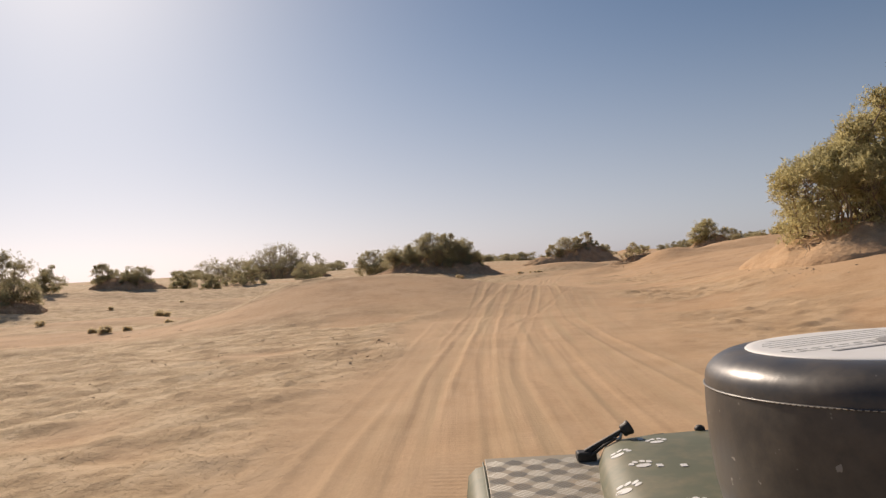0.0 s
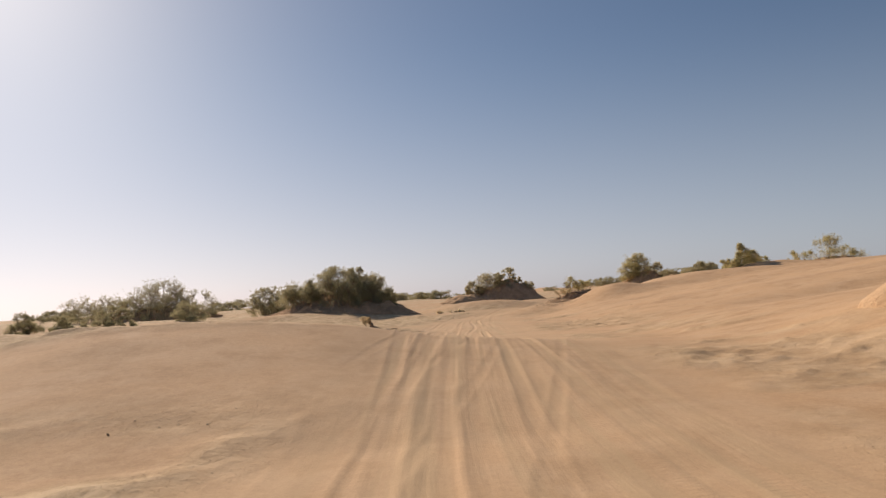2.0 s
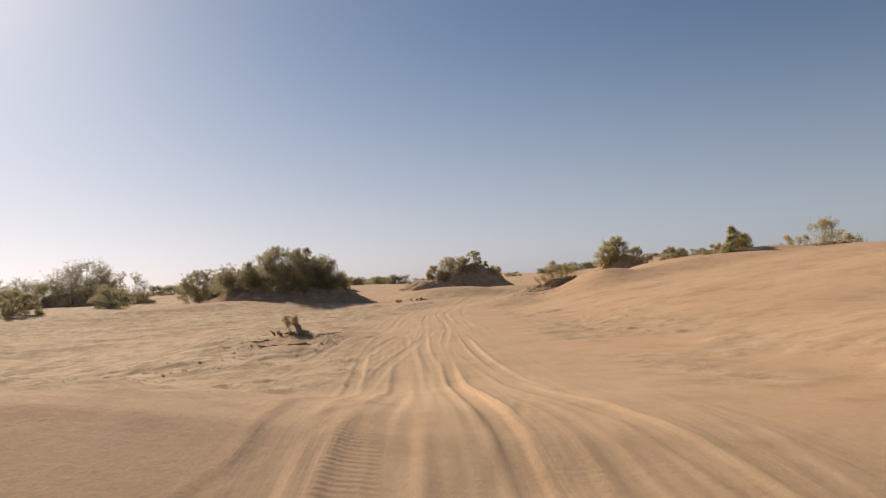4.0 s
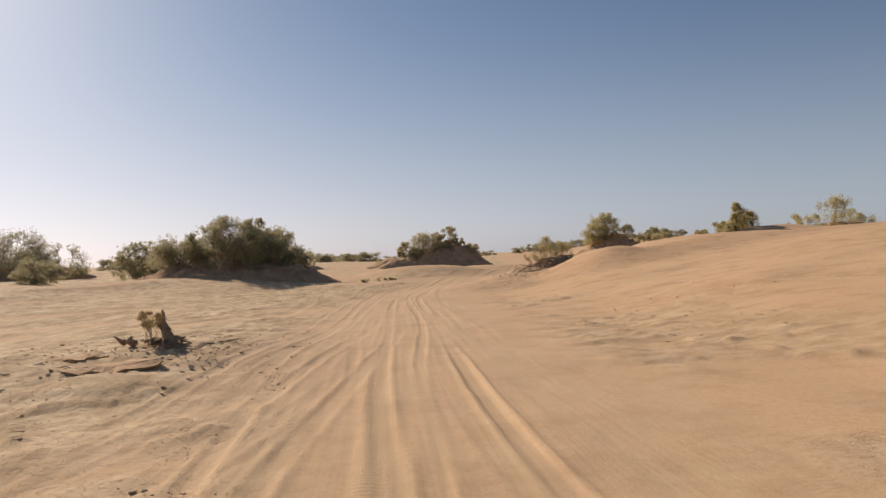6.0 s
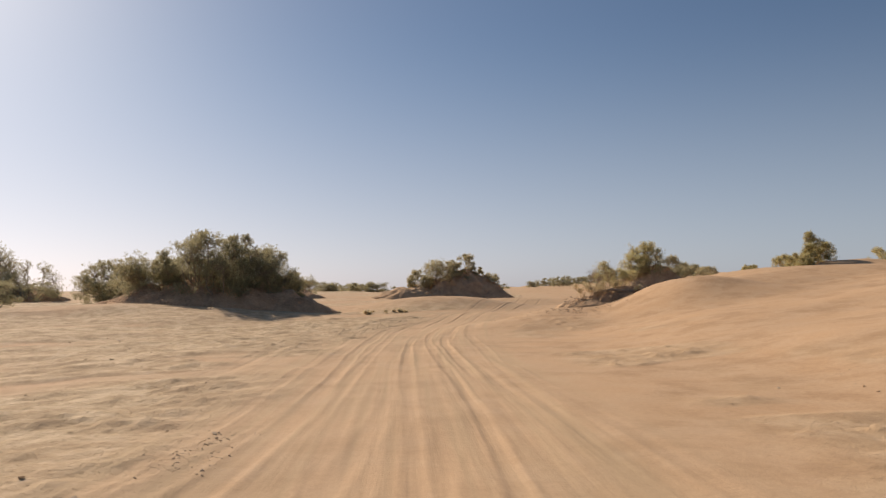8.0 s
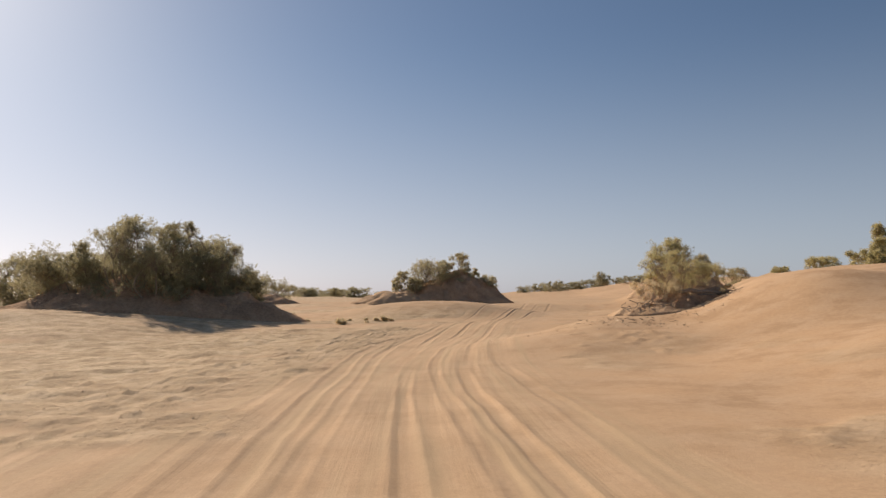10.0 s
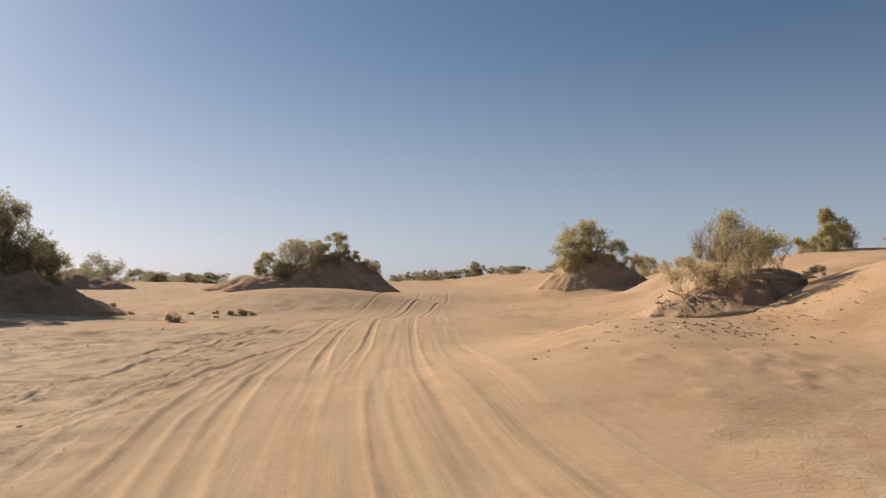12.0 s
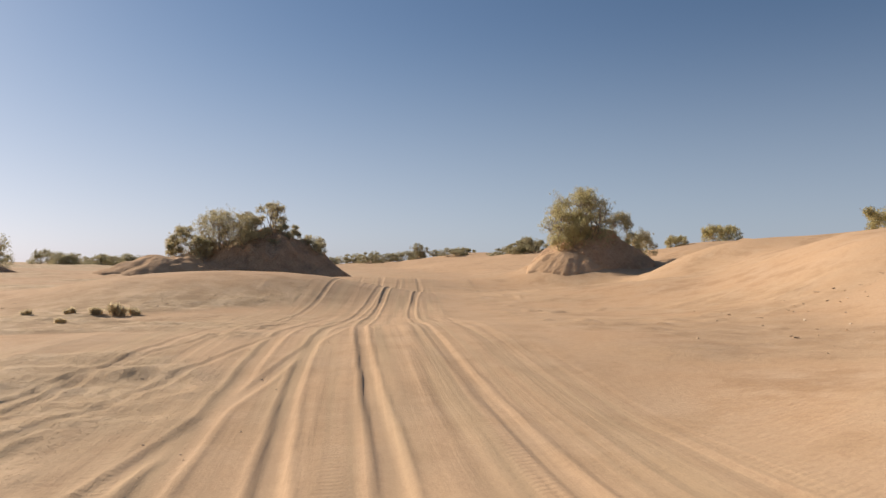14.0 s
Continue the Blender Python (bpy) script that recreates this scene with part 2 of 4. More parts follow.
def fbm(x, y, seed=0, octaves=4):
    return sum(value_noise(x * 2**i, y * 2**i, seed + i) / 2**i for i in range(octaves))


def smooth(a, b, x):
    t = np.clip((x - a) / (b - a), 0, 1)
    return t * t * (3 - 2 * t)


def soft_interp(y, ys, vs, reach=4.0):
    return sum(np.interp(y + d * reach, ys, vs) * w for d, w in ((-2, 0.1), (-1, 0.2), (0, 0.4), (1, 0.2), (2, 0.1)))


TRACK_Y = (-60, 0, 11, 22, 36, 48, 69, 79, 86, 93, 110, 127, 140, 160, 220, 400)
TRACK_X = (3.0, 0.9, 0.3, 0.35, 1.4, 2.0, 3.3, 4.1, 5.2, 6.6, 12.0, 19.0, 25.0, 31.0, 45.0, 80.0)
RISE_Y = (-60, 0, 10, 22, 36, 42, 50, 60, 70, 80, 93, 130, 200, 400)
RISE_Z = (0.2, 0.2, 0.15, 0.1, 0.22, 0.08, -0.06, -0.18, -0.3, -0.38, -0.45, -0.2, 0.6, 1.5)
FOOT_Y = (-60, 0, 20, 32, 45, 60, 80, 92, 100, 110, 122, 135, 160, 220, 400)
FOOT_X = (9, 6.5, 6.5, 7, 8.5, 9, 10, 14, 19, 25, 34, 45, 50, 60, 110)
# swells of blown sand: x, y, half-lengths along x and y, turn in degrees, height
SWELLS = (
    (-24, 40, 7, 5, 15, 0.7), (-30, 75, 18, 7, 10, 0.6),
    (11, 128, 8.5, 6, 12, 1.4), (14, 29, 6, 7, 0, 0.5), (21, 89, 5, 4, 0, 0.35), (17.5, 95.5, 5, 4, 0, 0.75), (41, 140, 10, 7, 0, 1.3),
    (-22, 112, 12, 5, 0, 0.8), (54, 136, 9, 8, 0, 0.5), (53, 121, 11, 8, 0, 1.0), (64, 150, 14, 10, 0, 1.0),
    (14.5, 94, 5, 4, 0, 0.28), (20.6, 91.0, 3.4, 3.2, 0, 0.80), (13.6, 93.6, 2.6, 2.2, 0, 0.28), (30, 100, 10, 9, 0, 0.7), (42, 140, 9, 7, 0, 0.72), (62, 151, 14, 10, 0, 1.77),
    (50, 123, 10, 8, 0, 0.89), (63, 122, 10, 8, 0, 0.30), (22, 141, 8, 6, 0, 0.86), (16, 159, 12, 8, 0, 0.48), (-4, 125, 10, 8, 0, -0.34),
    (14, 106, 6, 6, 0, 0.40), (-60, 94, 14, 12, 0, 1.21), (100, 310, 50, 40, 0, 2.52), (85, 225, 30, 30, 0, 1.43), (10, 363, 40, 30, 0, -0.69),
    (54, 138, 9, 8, 0, 1.44), (39, 106, 10, 9, 0, 1.1), (3, 109, 6, 5, 0, 0.18), (11, 90, 4, 4, 0, 0.43), (-5, 55, 4.5, 5, 0, 0.52),
    (25, 97, 7, 6, 0, 0.8), (29, 106, 7, 7, 0, 0.6), (35, 116, 8, 7, 0, 1.3), (31, 124, 7, 6, 0, 0.7), (22, 90, 5, 5, 0, 0.45), (46, 128, 8, 8, 0, 0.55), (40.6, 128, 4.4, 4, 0, 1.5), (36.6, 138.2, 3.2, 3, 0, 0.9), (15, 89.8, 5, 3.2, 0, 0.25), (9.6, 157.2, 3.5, 3, 0, 0.8),
)
# the low dune that the lane crosses: height of its crest along x
DUNE_X = (-17, -14.5, -12.5, -11.2, -9.8, -8.4, -6.0, -4.0, -2.4, -1.0, 0.5, 2.0, 4.0, 7.0, 10.0)
DUNE_H = (0.0, 0.25, 0.85, 1.35, 1.64, 1.67, 1.49, 1.30, 1.14, 0.86, 0.64, 0.48, 0.28, 0.10, 0.0)
RUTS = (  # offset from the track's middle, wander, wave length, phase, depth, half-width, drift per metre, where it is nought
    (-0.78, 0.10, 31, 0.3, 0.036, 0.12, 0, 0), (0.72, 0.12, 31, 0.6, 0.036, 0.12, 0, 0), (-1.45, 0.30, 43, 1.9, 0.024, 0.12, 0, 0),
    (0.10, 0.30, 37, 2.8, 0.022, 0.11, 0, 0), (1.55, 0.35, 47, 4.0, 0.018, 0.13, 0, 0), (-2.25, 0.40, 53, 5.1, 0.026, 0.13, 0, 0),
    (-2.9, 0.50, 67, 1.2, 0.030, 0.15, 0, 0), (-3.7, 0.30, 59, 0.2, 0.020, 0.10, 0, 0),
    (-2.6, 0.20, 40, 1.0, 0.019, 0.12, 0.16, 100), (-4.1, 0.20, 40, 1.4, 0.019, 0.12, 0.16, 100), (-3.2, 0.20, 45, 3.0, 0.022, 0.10, 0.20, 98),
    (-4.6, 0.20, 45, 3.2, 0.022, 0.10, 0.20, 98), (-3.0, 0.15, 50, 4.0, 0.036, 0.15, 0.10, 47), (-1.6, 0.15, 50, 4.3, 0.026, 0.14, 0.10, 47),
    (-2.2, 0.15, 38, 0.7, 0.022, 0.10, 0.13, 12), (-3.7, 0.15, 38, 1.0, 0.022, 0.10, 0.13, 12), (-4.0, 0.1, 70, 0.4, 0.024, 0.07, -0.24, 27),
    (-1.50, 0.05, 50, 0.4, 0.085, 0.16, 0.002, 27), (-0.42, 0.05, 50, 0.7, 0.085, 0.12, 0.004, 27), (-0.95, 0.05, 44, 2.2, 0.03, 0.10, -0.004, 27),
    (0.55, 0.08, 60, 4.2, 0.060, 0.20, -0.03, 27), (1.25, 0.08, 60, 4.6, 0.050, 0.16, -0.05, 27),
    (0.42, 0.06, 30, 1.4, 0.060, 0.07, 0.01, 100), (0.64, 0.06, 30, 1.5, 0.050, 0.06, 0.01, 100), (-0.95, 0.08, 34, 3.3, 0.060, 0.16, 0.03, 96),
    (-1.55, 0.08, 34, 3.5, 0.050, 0.11, 0.04, 94), (-5.6, 0.2, 60, 2.5, 0.032, 0.10, 0.04, 92), (-7.1, 0.2, 60, 2.8, 0.030, 0.10, 0.04, 92),
)
lane_rng = random.Random(21)
for _ in range(16):   # stray wheel tracks in pairs that wander into the lane
    lane = (lane_rng.uniform(-5.5, -0.5), 0.15, lane_rng.uniform(25, 60), lane_rng.uniform(0, 6.28), lane_rng.uniform(0.009, 0.022),
            lane_rng.uniform(0.07, 0.12), lane_rng.uniform(0.03, 0.20), lane_rng.uniform(4, 116))
    RUTS += (lane, (lane[0] - 1.5, *lane[1:]))


def flow(u, y):
    """The lane's own cross coordinate, along which wheels have drawn their lines."""
    return u + 0.7 * value_noise(y / 34, 0 * y + 0.3, 161) + 0.10 * value_noise(y / 9, 0 * y + 0.7, 162) + 0.5 * value_noise(u / 3.0, y / 30, 163)


def swept_by(u, y):
    """How much the sand is swept by wheels: one lane at first, a broad fan of tracks later on."""
    left = soft_interp(y, (0, 20, 36, 46, 60, 75, 110, 130, 200), (2.4, 2.3, 2.4, 3.4, 4.5, 7.5, 8.0, 3.0, 2.5))
    right = soft_interp(y, (0, 20, 40, 60, 90, 120), (2.2, 2.6, 2.6, 2.2, 2.8, 2.0))
    return smooth(left + 0.6, left - 0.8, -u) * smooth(right + 0.8, right - 0.6, u) * smooth(420, 200, y)


def land(x, y):
    """Height, hardness of the crust and looseness of the driven sand at plan points."""
    u = x - soft_interp(y, TRACK_Y, TRACK_X)
    z = soft_interp(y, RISE_Y, RISE_Z, 3.0)
    near = np.exp(-(u / 4.0) ** 2)
    foot = soft_interp(y, FOOT_Y, FOOT_X)
    v = x - foot + 1.5 * fbm(x / 14, y / 14, 3, 3)
    z = z + 3.3 * smooth(0, 36, v) + 0.7 * smooth(-1, 7, v) * (1 - near)
    z = z - 0.75 * smooth(3, 24, -u) * smooth(120, 40, y) + 0.9 * smooth(30, 90, -u)
    ridge = soft_interp(x, DUNE_X, DUNE_H, 0.35)
    over = y - 33.4 - 0.5 * np.sin(x / 4.1)
    z = z + ridge * np.where(over < 0, np.clip(1 + over / 9.5, 0, 1) ** 1.12, smooth(8.5, 0, over))
    for cx, cy, a, b, turn, high in SWELLS:
        c, s = math.cos(radians(turn)), math.sin(radians(turn))
        p, q = ((x - cx) * c + (y - cy) * s) / a, (-(x - cx) * s + (y - cy) * c) / b
        z = z + high * np.exp(-(p * p + q * q) ** 1.3)
    far = smooth(4, 22, np.abs(u))
    z = z + far * (1.1 * fbm(x / 22, y / 16, 11, 3) + 0.35 * fbm(x / 6, y / 5, 21, 3))
    out = smooth(150, 500, np.hypot(x, y - 60))
    z = z + out * 3.0 * fbm(x / 70, y / 45, 31, 3)
    z = z + 0.05 * fbm(x / 2.4, y / 2.4, 41, 2)
    worn = np.exp(-((np.abs(u + 0.2) / 3.6) ** 6)) * smooth(420, 200, y)
    loose, dig, heap = 0 * x, 0 * x, 0 * x
    for off, wander, length, phase, depth, half, drift, zero in RUTS:
        e = u - off - wander * np.sin(y / length * 6.283 + phase) - 0.05 * np.sin(y / 3.1 + phase * 5)
        k = 1.35 * smooth(0.12, 0.85, value_noise(y / 13 + phase * 7, 0 * y + phase, 51) + 0.5)
        if drift:
            e = e - drift * (y - zero)
            k = k * smooth(26, 6, np.abs(y - zero))
        k = k * (0.5 + 0.5 * smooth(28, 48, y)) * (1 - 0.3 * smooth(96, 108, y)) * (1 - 0.5 * smooth(52, 62, y) * smooth(94, 86, y)) * (1 - smooth(48, 40, y) * smooth(-2.2, -3.2, u))
        half = half * (1.15 + 0.5 * value_noise(y / 5 + phase, 0 * y + 3 * phase, 58))
        e = e + 0.02 * value_noise(x / 0.5, y / 0.9, 57)
        dig = np.maximum(dig, 0.8 * k * depth * np.exp(-((e / half) ** 6)))
        heap = np.maximum(heap, k * depth * np.exp(-(((np.abs(e) - 1.3 * half) / (0.3 * half)) ** 2)))
        loose = np.maximum(loose, np.minimum(k, 1) * np.exp(-((e / (2.4 * half)) ** 2)))
    z = z + 0.75 * heap * np.clip(1 - dig / 0.02, 0, 1) - dig
    w = flow(u, y)
    swept = swept_by(u, y)
    fresh = 0.18 + 0.82 * smooth(-0.05, 0.25, value_noise(w / 1.1, y / 16, 67))
    z = z + swept * fresh * (0.036 * fbm(w / 0.60, y / 9.0, 61, 2) + 0.018 * fbm(w / 0.20, y / 6.0, 63, 2)) + swept * 0.016 * fbm(x / 0.5, y / 0.9, 65, 2)
    clump = np.maximum(fbm(x / 0.45, y / 0.45, 97, 3) - 0.12, 0)
    crust = smooth(1.8, 4.5, -u + 1.5 * fbm(x / 5, y / 9, 71, 3)) * smooth(-0.16, 0.10, fbm(x / 13, y / 9, 81, 4) + 0.10)
    for cx, cy, a, b, turn, high in SWELLS:
        crust = crust * (1 - 0.95 * np.exp(-(((x - cx) / a) ** 2 + ((y - cy) / b) ** 2) ** 1.5))
    crust = np.maximum(crust, 0.9 * smooth(2.0, 4.2, -u + 1.6 * fbm(x / 3, y / 5, 73, 3)) * smooth(28, 23, y) * smooth(-0.45, -0.1, fbm(x / 4, y / 4, 83, 3)))
    crust = np.maximum(crust, 0.85 * smooth(2.2, 4.5, -u + 1.6 * fbm(x / 3, y / 5, 75, 3)) * smooth(58, 72, y) * smooth(122, 108, y) * smooth(-0.25, 0.0, fbm(x / 5, y / 4, 85, 3)))
    crust = np.maximum(crust, 0.9 * smooth(2.9, 4.6, -u + 1.2 * fbm(x / 3, y / 5, 77, 3)) * smooth(42, 47, y) * smooth(76, 62, y) * smooth(-0.4, -0.1, fbm(x / 6, y / 4, 87, 3)))
    flat = smooth(2.5, 4.5, u) * smooth(1.0, -3.0, v) * smooth(-0.05, 0.15, fbm(x / 6, y / 6, 91, 3))
    crust = np.clip(np.maximum(crust, 0.75 * flat * (1 - 0.7 * smooth(80, 90, y))), 0, 1)
    broken = smooth(3.0, 5.0, u) * smooth(6, 1, v) * smooth(0.0, 0.14, fbm(x / 5, y / 4, 93, 3))
    crust = np.maximum(crust, 0.45 * broken * (1 - 0.6 * smooth(80, 90, y)))
    plate = fbm(x / 1.6, y / 1.1, 99, 4)
    scarp = sum(smooth(c, c + 0.025, plate) for c in (-0.22, -0.06, 0.10, 0.26))
    z = z + crust * (0.03 * fbm(x / 0.8, y / 0.8, 95, 3) + 0.10 * clump + 0.024 * scarp) + 0.12 * broken * clump
    return z, crust, np.maximum(loose, 0.6 * np.maximum(worn, swept)) * smooth(420, 200, y)


def height(x, y):
    return float(land(np.array([float(x)]), np.array([float(y)]))[0][0])


def stepped(lo, hi, step, reach, grow):
    """Even steps from lo to hi, then steps that grow to reach on both sides."""
    mid = list(np.arange(lo, hi + 1e-6, step))
    for sign in (-1, 1):
        at, s = (mid[0], step) if sign < 0 else (mid[-1], step)
        while abs(at) < reach[0 if sign < 0 else 1]:
            s *= grow
            at += sign * s
            mid = [at] + mid if sign < 0 else mid + [at]
    return np.array(mid)


def mesh_from(name, verts, faces, material_, even=True):
    me = bpy.data.meshes.new(name)
    verts = np.asarray(verts, np.float32).reshape(-1, 3)
    faces = np.asarray(faces, np.int32)
    k = faces.shape[1]
    me.vertices.add(len(verts))
    me.vertices.foreach_set("co", verts.ravel())
    me.loops.add(faces.size)
    me.loops.foreach_set("vertex_index", faces.ravel())
    me.polygons.add(len(faces))
    me.polygons.foreach_set("loop_start", np.arange(0, faces.size, k, dtype=np.int32))
    me.polygons.foreach_set("use_smooth", np.full(len(faces), even))
    me.update(calc_edges=True)
    me.materials.append(material_)
    return me


def grid_faces(rows, columns):
    i = np.arange((rows - 1) * columns).reshape(rows - 1, columns)[:, :-1].ravel()
    return np.stack([i, i + 1, i + columns + 1, i + columns], 1)


# ---------- the ground: one sheet to the horizon ----------
US = np.concatenate([np.arange(-11.0, -6.45, 0.11), np.arange(-6.4, 3.41, 0.05), np.arange(3.5, 8.0, 0.12)])
for sign in (-1, 1):
    at, step = abs(US[0 if sign < 0 else -1]), 0.13
    while at < 3500:
        step *= 1.14
        at += step
        US = np.concatenate([[-at], US]) if sign < 0 else np.concatenate([US, [at]])
YS = stepped(-3.0, 118.0, 0.13, (400, 4500), 1.12)
GU, GY = np.meshgrid(US, YS)
GX = GU + soft_interp(GY, TRACK_Y, TRACK_X)
GZ, GC, GL = land(GX, GY)
ground_mesh = mesh_from("ground", np.stack([GX, GY, GZ], -1), grid_faces(len(YS), len(US)), M_GROUND)
for key, values in (("crust", GC), ("loose", GL), ("lane", flow(GU, GY)), ("swept", swept_by(GU, GY))):
    layer = ground_mesh.attributes.new(key, "FLOAT", "POINT")
    layer.data.foreach_set("value", values.ravel().astype(np.float32))
ground = tagged(new("ground", ground_mesh), "rutted tan desert sand with grey crusted flats", "ground", kind="structure")


def thing(name, x, y, z, label, category, group=""):
    ob = new(name)
    ob.matrix_world = pose(x, y, z)
    return tagged(ob, label, category, group)


def part(name, mesh, parent, label=""):
    ob = new(name, mesh)
    ob.parent = parent
    return tagged(ob, label) if label else ob


# ---------- shrubs ----------
def tube(points, radii, sides=5):
    """Vertices and triangles of a tapered tube along a line of points."""
    points = np.asarray(points, float)
    ahead = np.gradient(points, axis=0)
    ahead /= np.linalg.norm(ahead, axis=1, keepdims=True) + 1e-9
    side = np.cross(ahead, (0.31, 0.17, 0.93))
    side /= np.linalg.norm(side, axis=1, keepdims=True) + 1e-9
    up = np.cross(side, ahead)
    a = np.arange(sides) / sides * 2 * np.pi
    ring = points[:, None] + np.asarray(radii)[:, None, None] * (np.cos(a)[None, :, None] * side[:, None] + np.sin(a)[None, :, None] * up[:, None])
    n, f = len(points), []
    for i in range(n - 1):
        for j in range(sides):
            k, l = i * sides + j, i * sides + (j + 1) % sides
            f += [(k, l, l + sides), (k, l + sides, k + sides)]
    return ring.reshape(-1, 3), np.array(f)


def joined(pieces):
    vs, fs, n = [], [], 0
    for v, f in pieces:
        vs.append(v)
        fs.append(f + n)
        n += len(v)
    return np.concatenate(vs), np.concatenate(fs)


def bent(rng, a, b, steps=5, sag=0.12):
    a, b = np.asarray(a, float), np.asarray(b, float)
    t = np.linspace(0, 1, steps)[:, None]
    way = np.linalg.norm(b - a)
    off = rng.normal(0, sag * way, 3) * (1, 1, 0.5)
    wob = rng.normal(0, 0.03 * way, (steps, 3)) * np.sin(np.pi * t)
    return a + (b - a) * t + off * np.sin(np.pi * t) + wob


def shrub_meshes(seed, wide, high, lobes=16, sprays=1500, blade=0.16, bare=0.0, lean=0.0, flat=0.55, dry=False, tan=False, grey=False, twiggy=1.0, filled=0.3, broom=0.9, spread=1.45, pale=False):
    """Wood and foliage of a multi-stemmed desert shrub: crooked limbs fork into small umbrellas of feathery puffs, with sky between them."""
    rng = np.random.default_rng(seed)
    wood, puffs = [], []           # puffs: centre, radius, sprays
    span = min(wide, 1.35 * high)
    stems = max(3, lobes // (2 if pale else 4))
    roots = [np.array([0.13 * wide * rng.normal(), 0.13 * wide * rng.normal(), -0.35]) for _ in range(stems)]
    per = max(8, sprays // lobes)
    for i in range(lobes):
        a = rng.uniform(0, 2 * np.pi)
        r = math.sqrt(rng.uniform(0.0, 1.0)) * 0.42 * wide
        top = high * (1 - flat * (2 * r / wide) ** 2.2)
        zz = top * (0.25 + 0.62 * rng.uniform() ** 0.6)
        size = rng.uniform(0.10, 0.19) * span
        if i % 4 == 3:             # a small crown that stands clear of the rest
            zz, size = top * rng.uniform(0.84, 0.93), rng.uniform(0.09, 0.13) * span
        head = np.array([r * math.cos(a) + lean * zz, r * math.sin(a), zz])
        root = min(roots, key=lambda p: np.hypot(p[0] - head[0] * 0.5, p[1] - head[1] * 0.5) + rng.uniform(0, 0.1 * wide))
        fork = head - (0, 0, 0.7 * size) + rng.normal(0, 0.15, 3) * size
        fork[2] = max(fork[2], 0.08 * high)
        girth = (0.5 if pale else 1.0) * max(0.004, min(0.014 * high, 0.014 + 0.010 * high)) * rng.uniform(0.7, 1.2)
        wood.append(tube(bent(rng, root, fork, 7, 0.14), np.linspace(girth, girth * 0.45, 7)))
        leafless = rng.uniform() < bare
        count = int(rng.integers(7, 12) * (1.5 if leafless else 1.0) * twiggy)
        for _ in range(count):
            way = rng.normal(0, 1, 3) * (1, 1, 0.7) + (0.9 * head[0] / wide, 0.9 * head[1] / wide, 0.35 + 0.5 * broom)
            way /= np.linalg.norm(way)
            end = head + way * size * rng.uniform(0.55, 1.12) * (1.15, 1.15, 0.85)
            end[2] = max(end[2], 0.06 * high)
            line = bent(rng, fork, end, 5, 0.12)
            wood.append(tube(line, np.linspace(girth * 0.42, girth * 0.10, 5), 3))
            for _ in range(2):
                tip = end + rng.normal(0, 0.30, 3) * size
                wood.append(tube(bent(rng, line[rng.integers(2, 4)], tip, 3, 0.1), np.linspace(girth * 0.16, girth * 0.05, 3), 3))
                if not leafless:
                    puffs.append((tip, size * rng.uniform(0.12, 0.24), 0.28 * per / count))
            if not leafless:
                puffs.append((end, size * rng.uniform(0.22, 0.40), 0.62 * per / count))
    # low skirts of foliage round the stems
    share = filled * sprays * (1 - bare)
    count = int(1.4 * lobes * min(filled, 1.2)) + 1
    for _ in range(count):
        a, r = rng.uniform(0, 2 * np.pi), math.sqrt(rng.uniform(0, 1)) * 0.46 * wide
        top = high * max(0.15, 1 - 1.2 * flat * (2 * r / wide) ** 2.3)
        zz = top * rng.uniform(0.08, 0.62)
        puffs.append((np.array([r * math.cos(a) + lean * zz, r * math.sin(a), zz]), span * rng.uniform(0.06, 0.115), 0.8 * share / count))
    leaves = []
    for spot, radius, n in puffs:
        n = max(2, int(n * rng.uniform(0.7, 1.3)))
        way = rng.normal(0, 1, (n, 3))
        way /= np.linalg.norm(way, axis=1, keepdims=True)
        leaves.append(spot + way * spread * radius * rng.uniform(0.1, 1, (n, 1)) ** 0.6 * ((0.6, 0.6, 1.4) if pale else (1, 1, 0.75)))
    centre = np.concatenate(leaves)
    m, q = len(centre), 9
    out = centre * (1, 1, 0) * 0.25 / wide + (0, 0, 0.30)
    way = rng.normal(0, 0.75, (m, q, 3)) + out[:, None]
    way /= np.linalg.norm(way, axis=2, keepdims=True)
    length = blade * rng.uniform(0.5, 1.3, (m, q, 1))
    base = centre[:, None] + rng.normal(0, blade * 0.38, (m, q, 3))
    side = np.cross(way, rng.normal(0, 1, (m, q, 3)))
    side /= np.linalg.norm(side, axis=2, keepdims=True) + 1e-9
    half = blade * 0.14 * rng.uniform(0.6, 1.3, (m, q, 1))
    tri = np.stack([base - side * half, base + side * half, base + way * length], 2).reshape(-1, 3)
    faces = np.arange(len(tri)).reshape(-1, 3)
    crown = mesh_from("crown", tri, faces, M_LEAF_DRY if dry else M_LEAF_TAN if tan else M_LEAF_GREY if grey else M_LEAF, False)
    wv, wf = joined(wood)
    trunk = mesh_from("trunk", wv, wf, M_STRAW if dry else M_TWIG if pale else M_BARK)
    return trunk, crown


def shrub(name, x, y, z, label, category="shrub", group="", turn=0.0, size=1.0, **shape):
    trunk, crown = shrub_meshes(**shape)
    ob = thing(name, x, y, z, label, category, group)
    ob.matrix_world = pose(x, y, z, 0, 0, turn) @ Matrix.Scale(size, 4)
    part("trunk", trunk, ob)
    part("crown", crown, ob)
    return ob


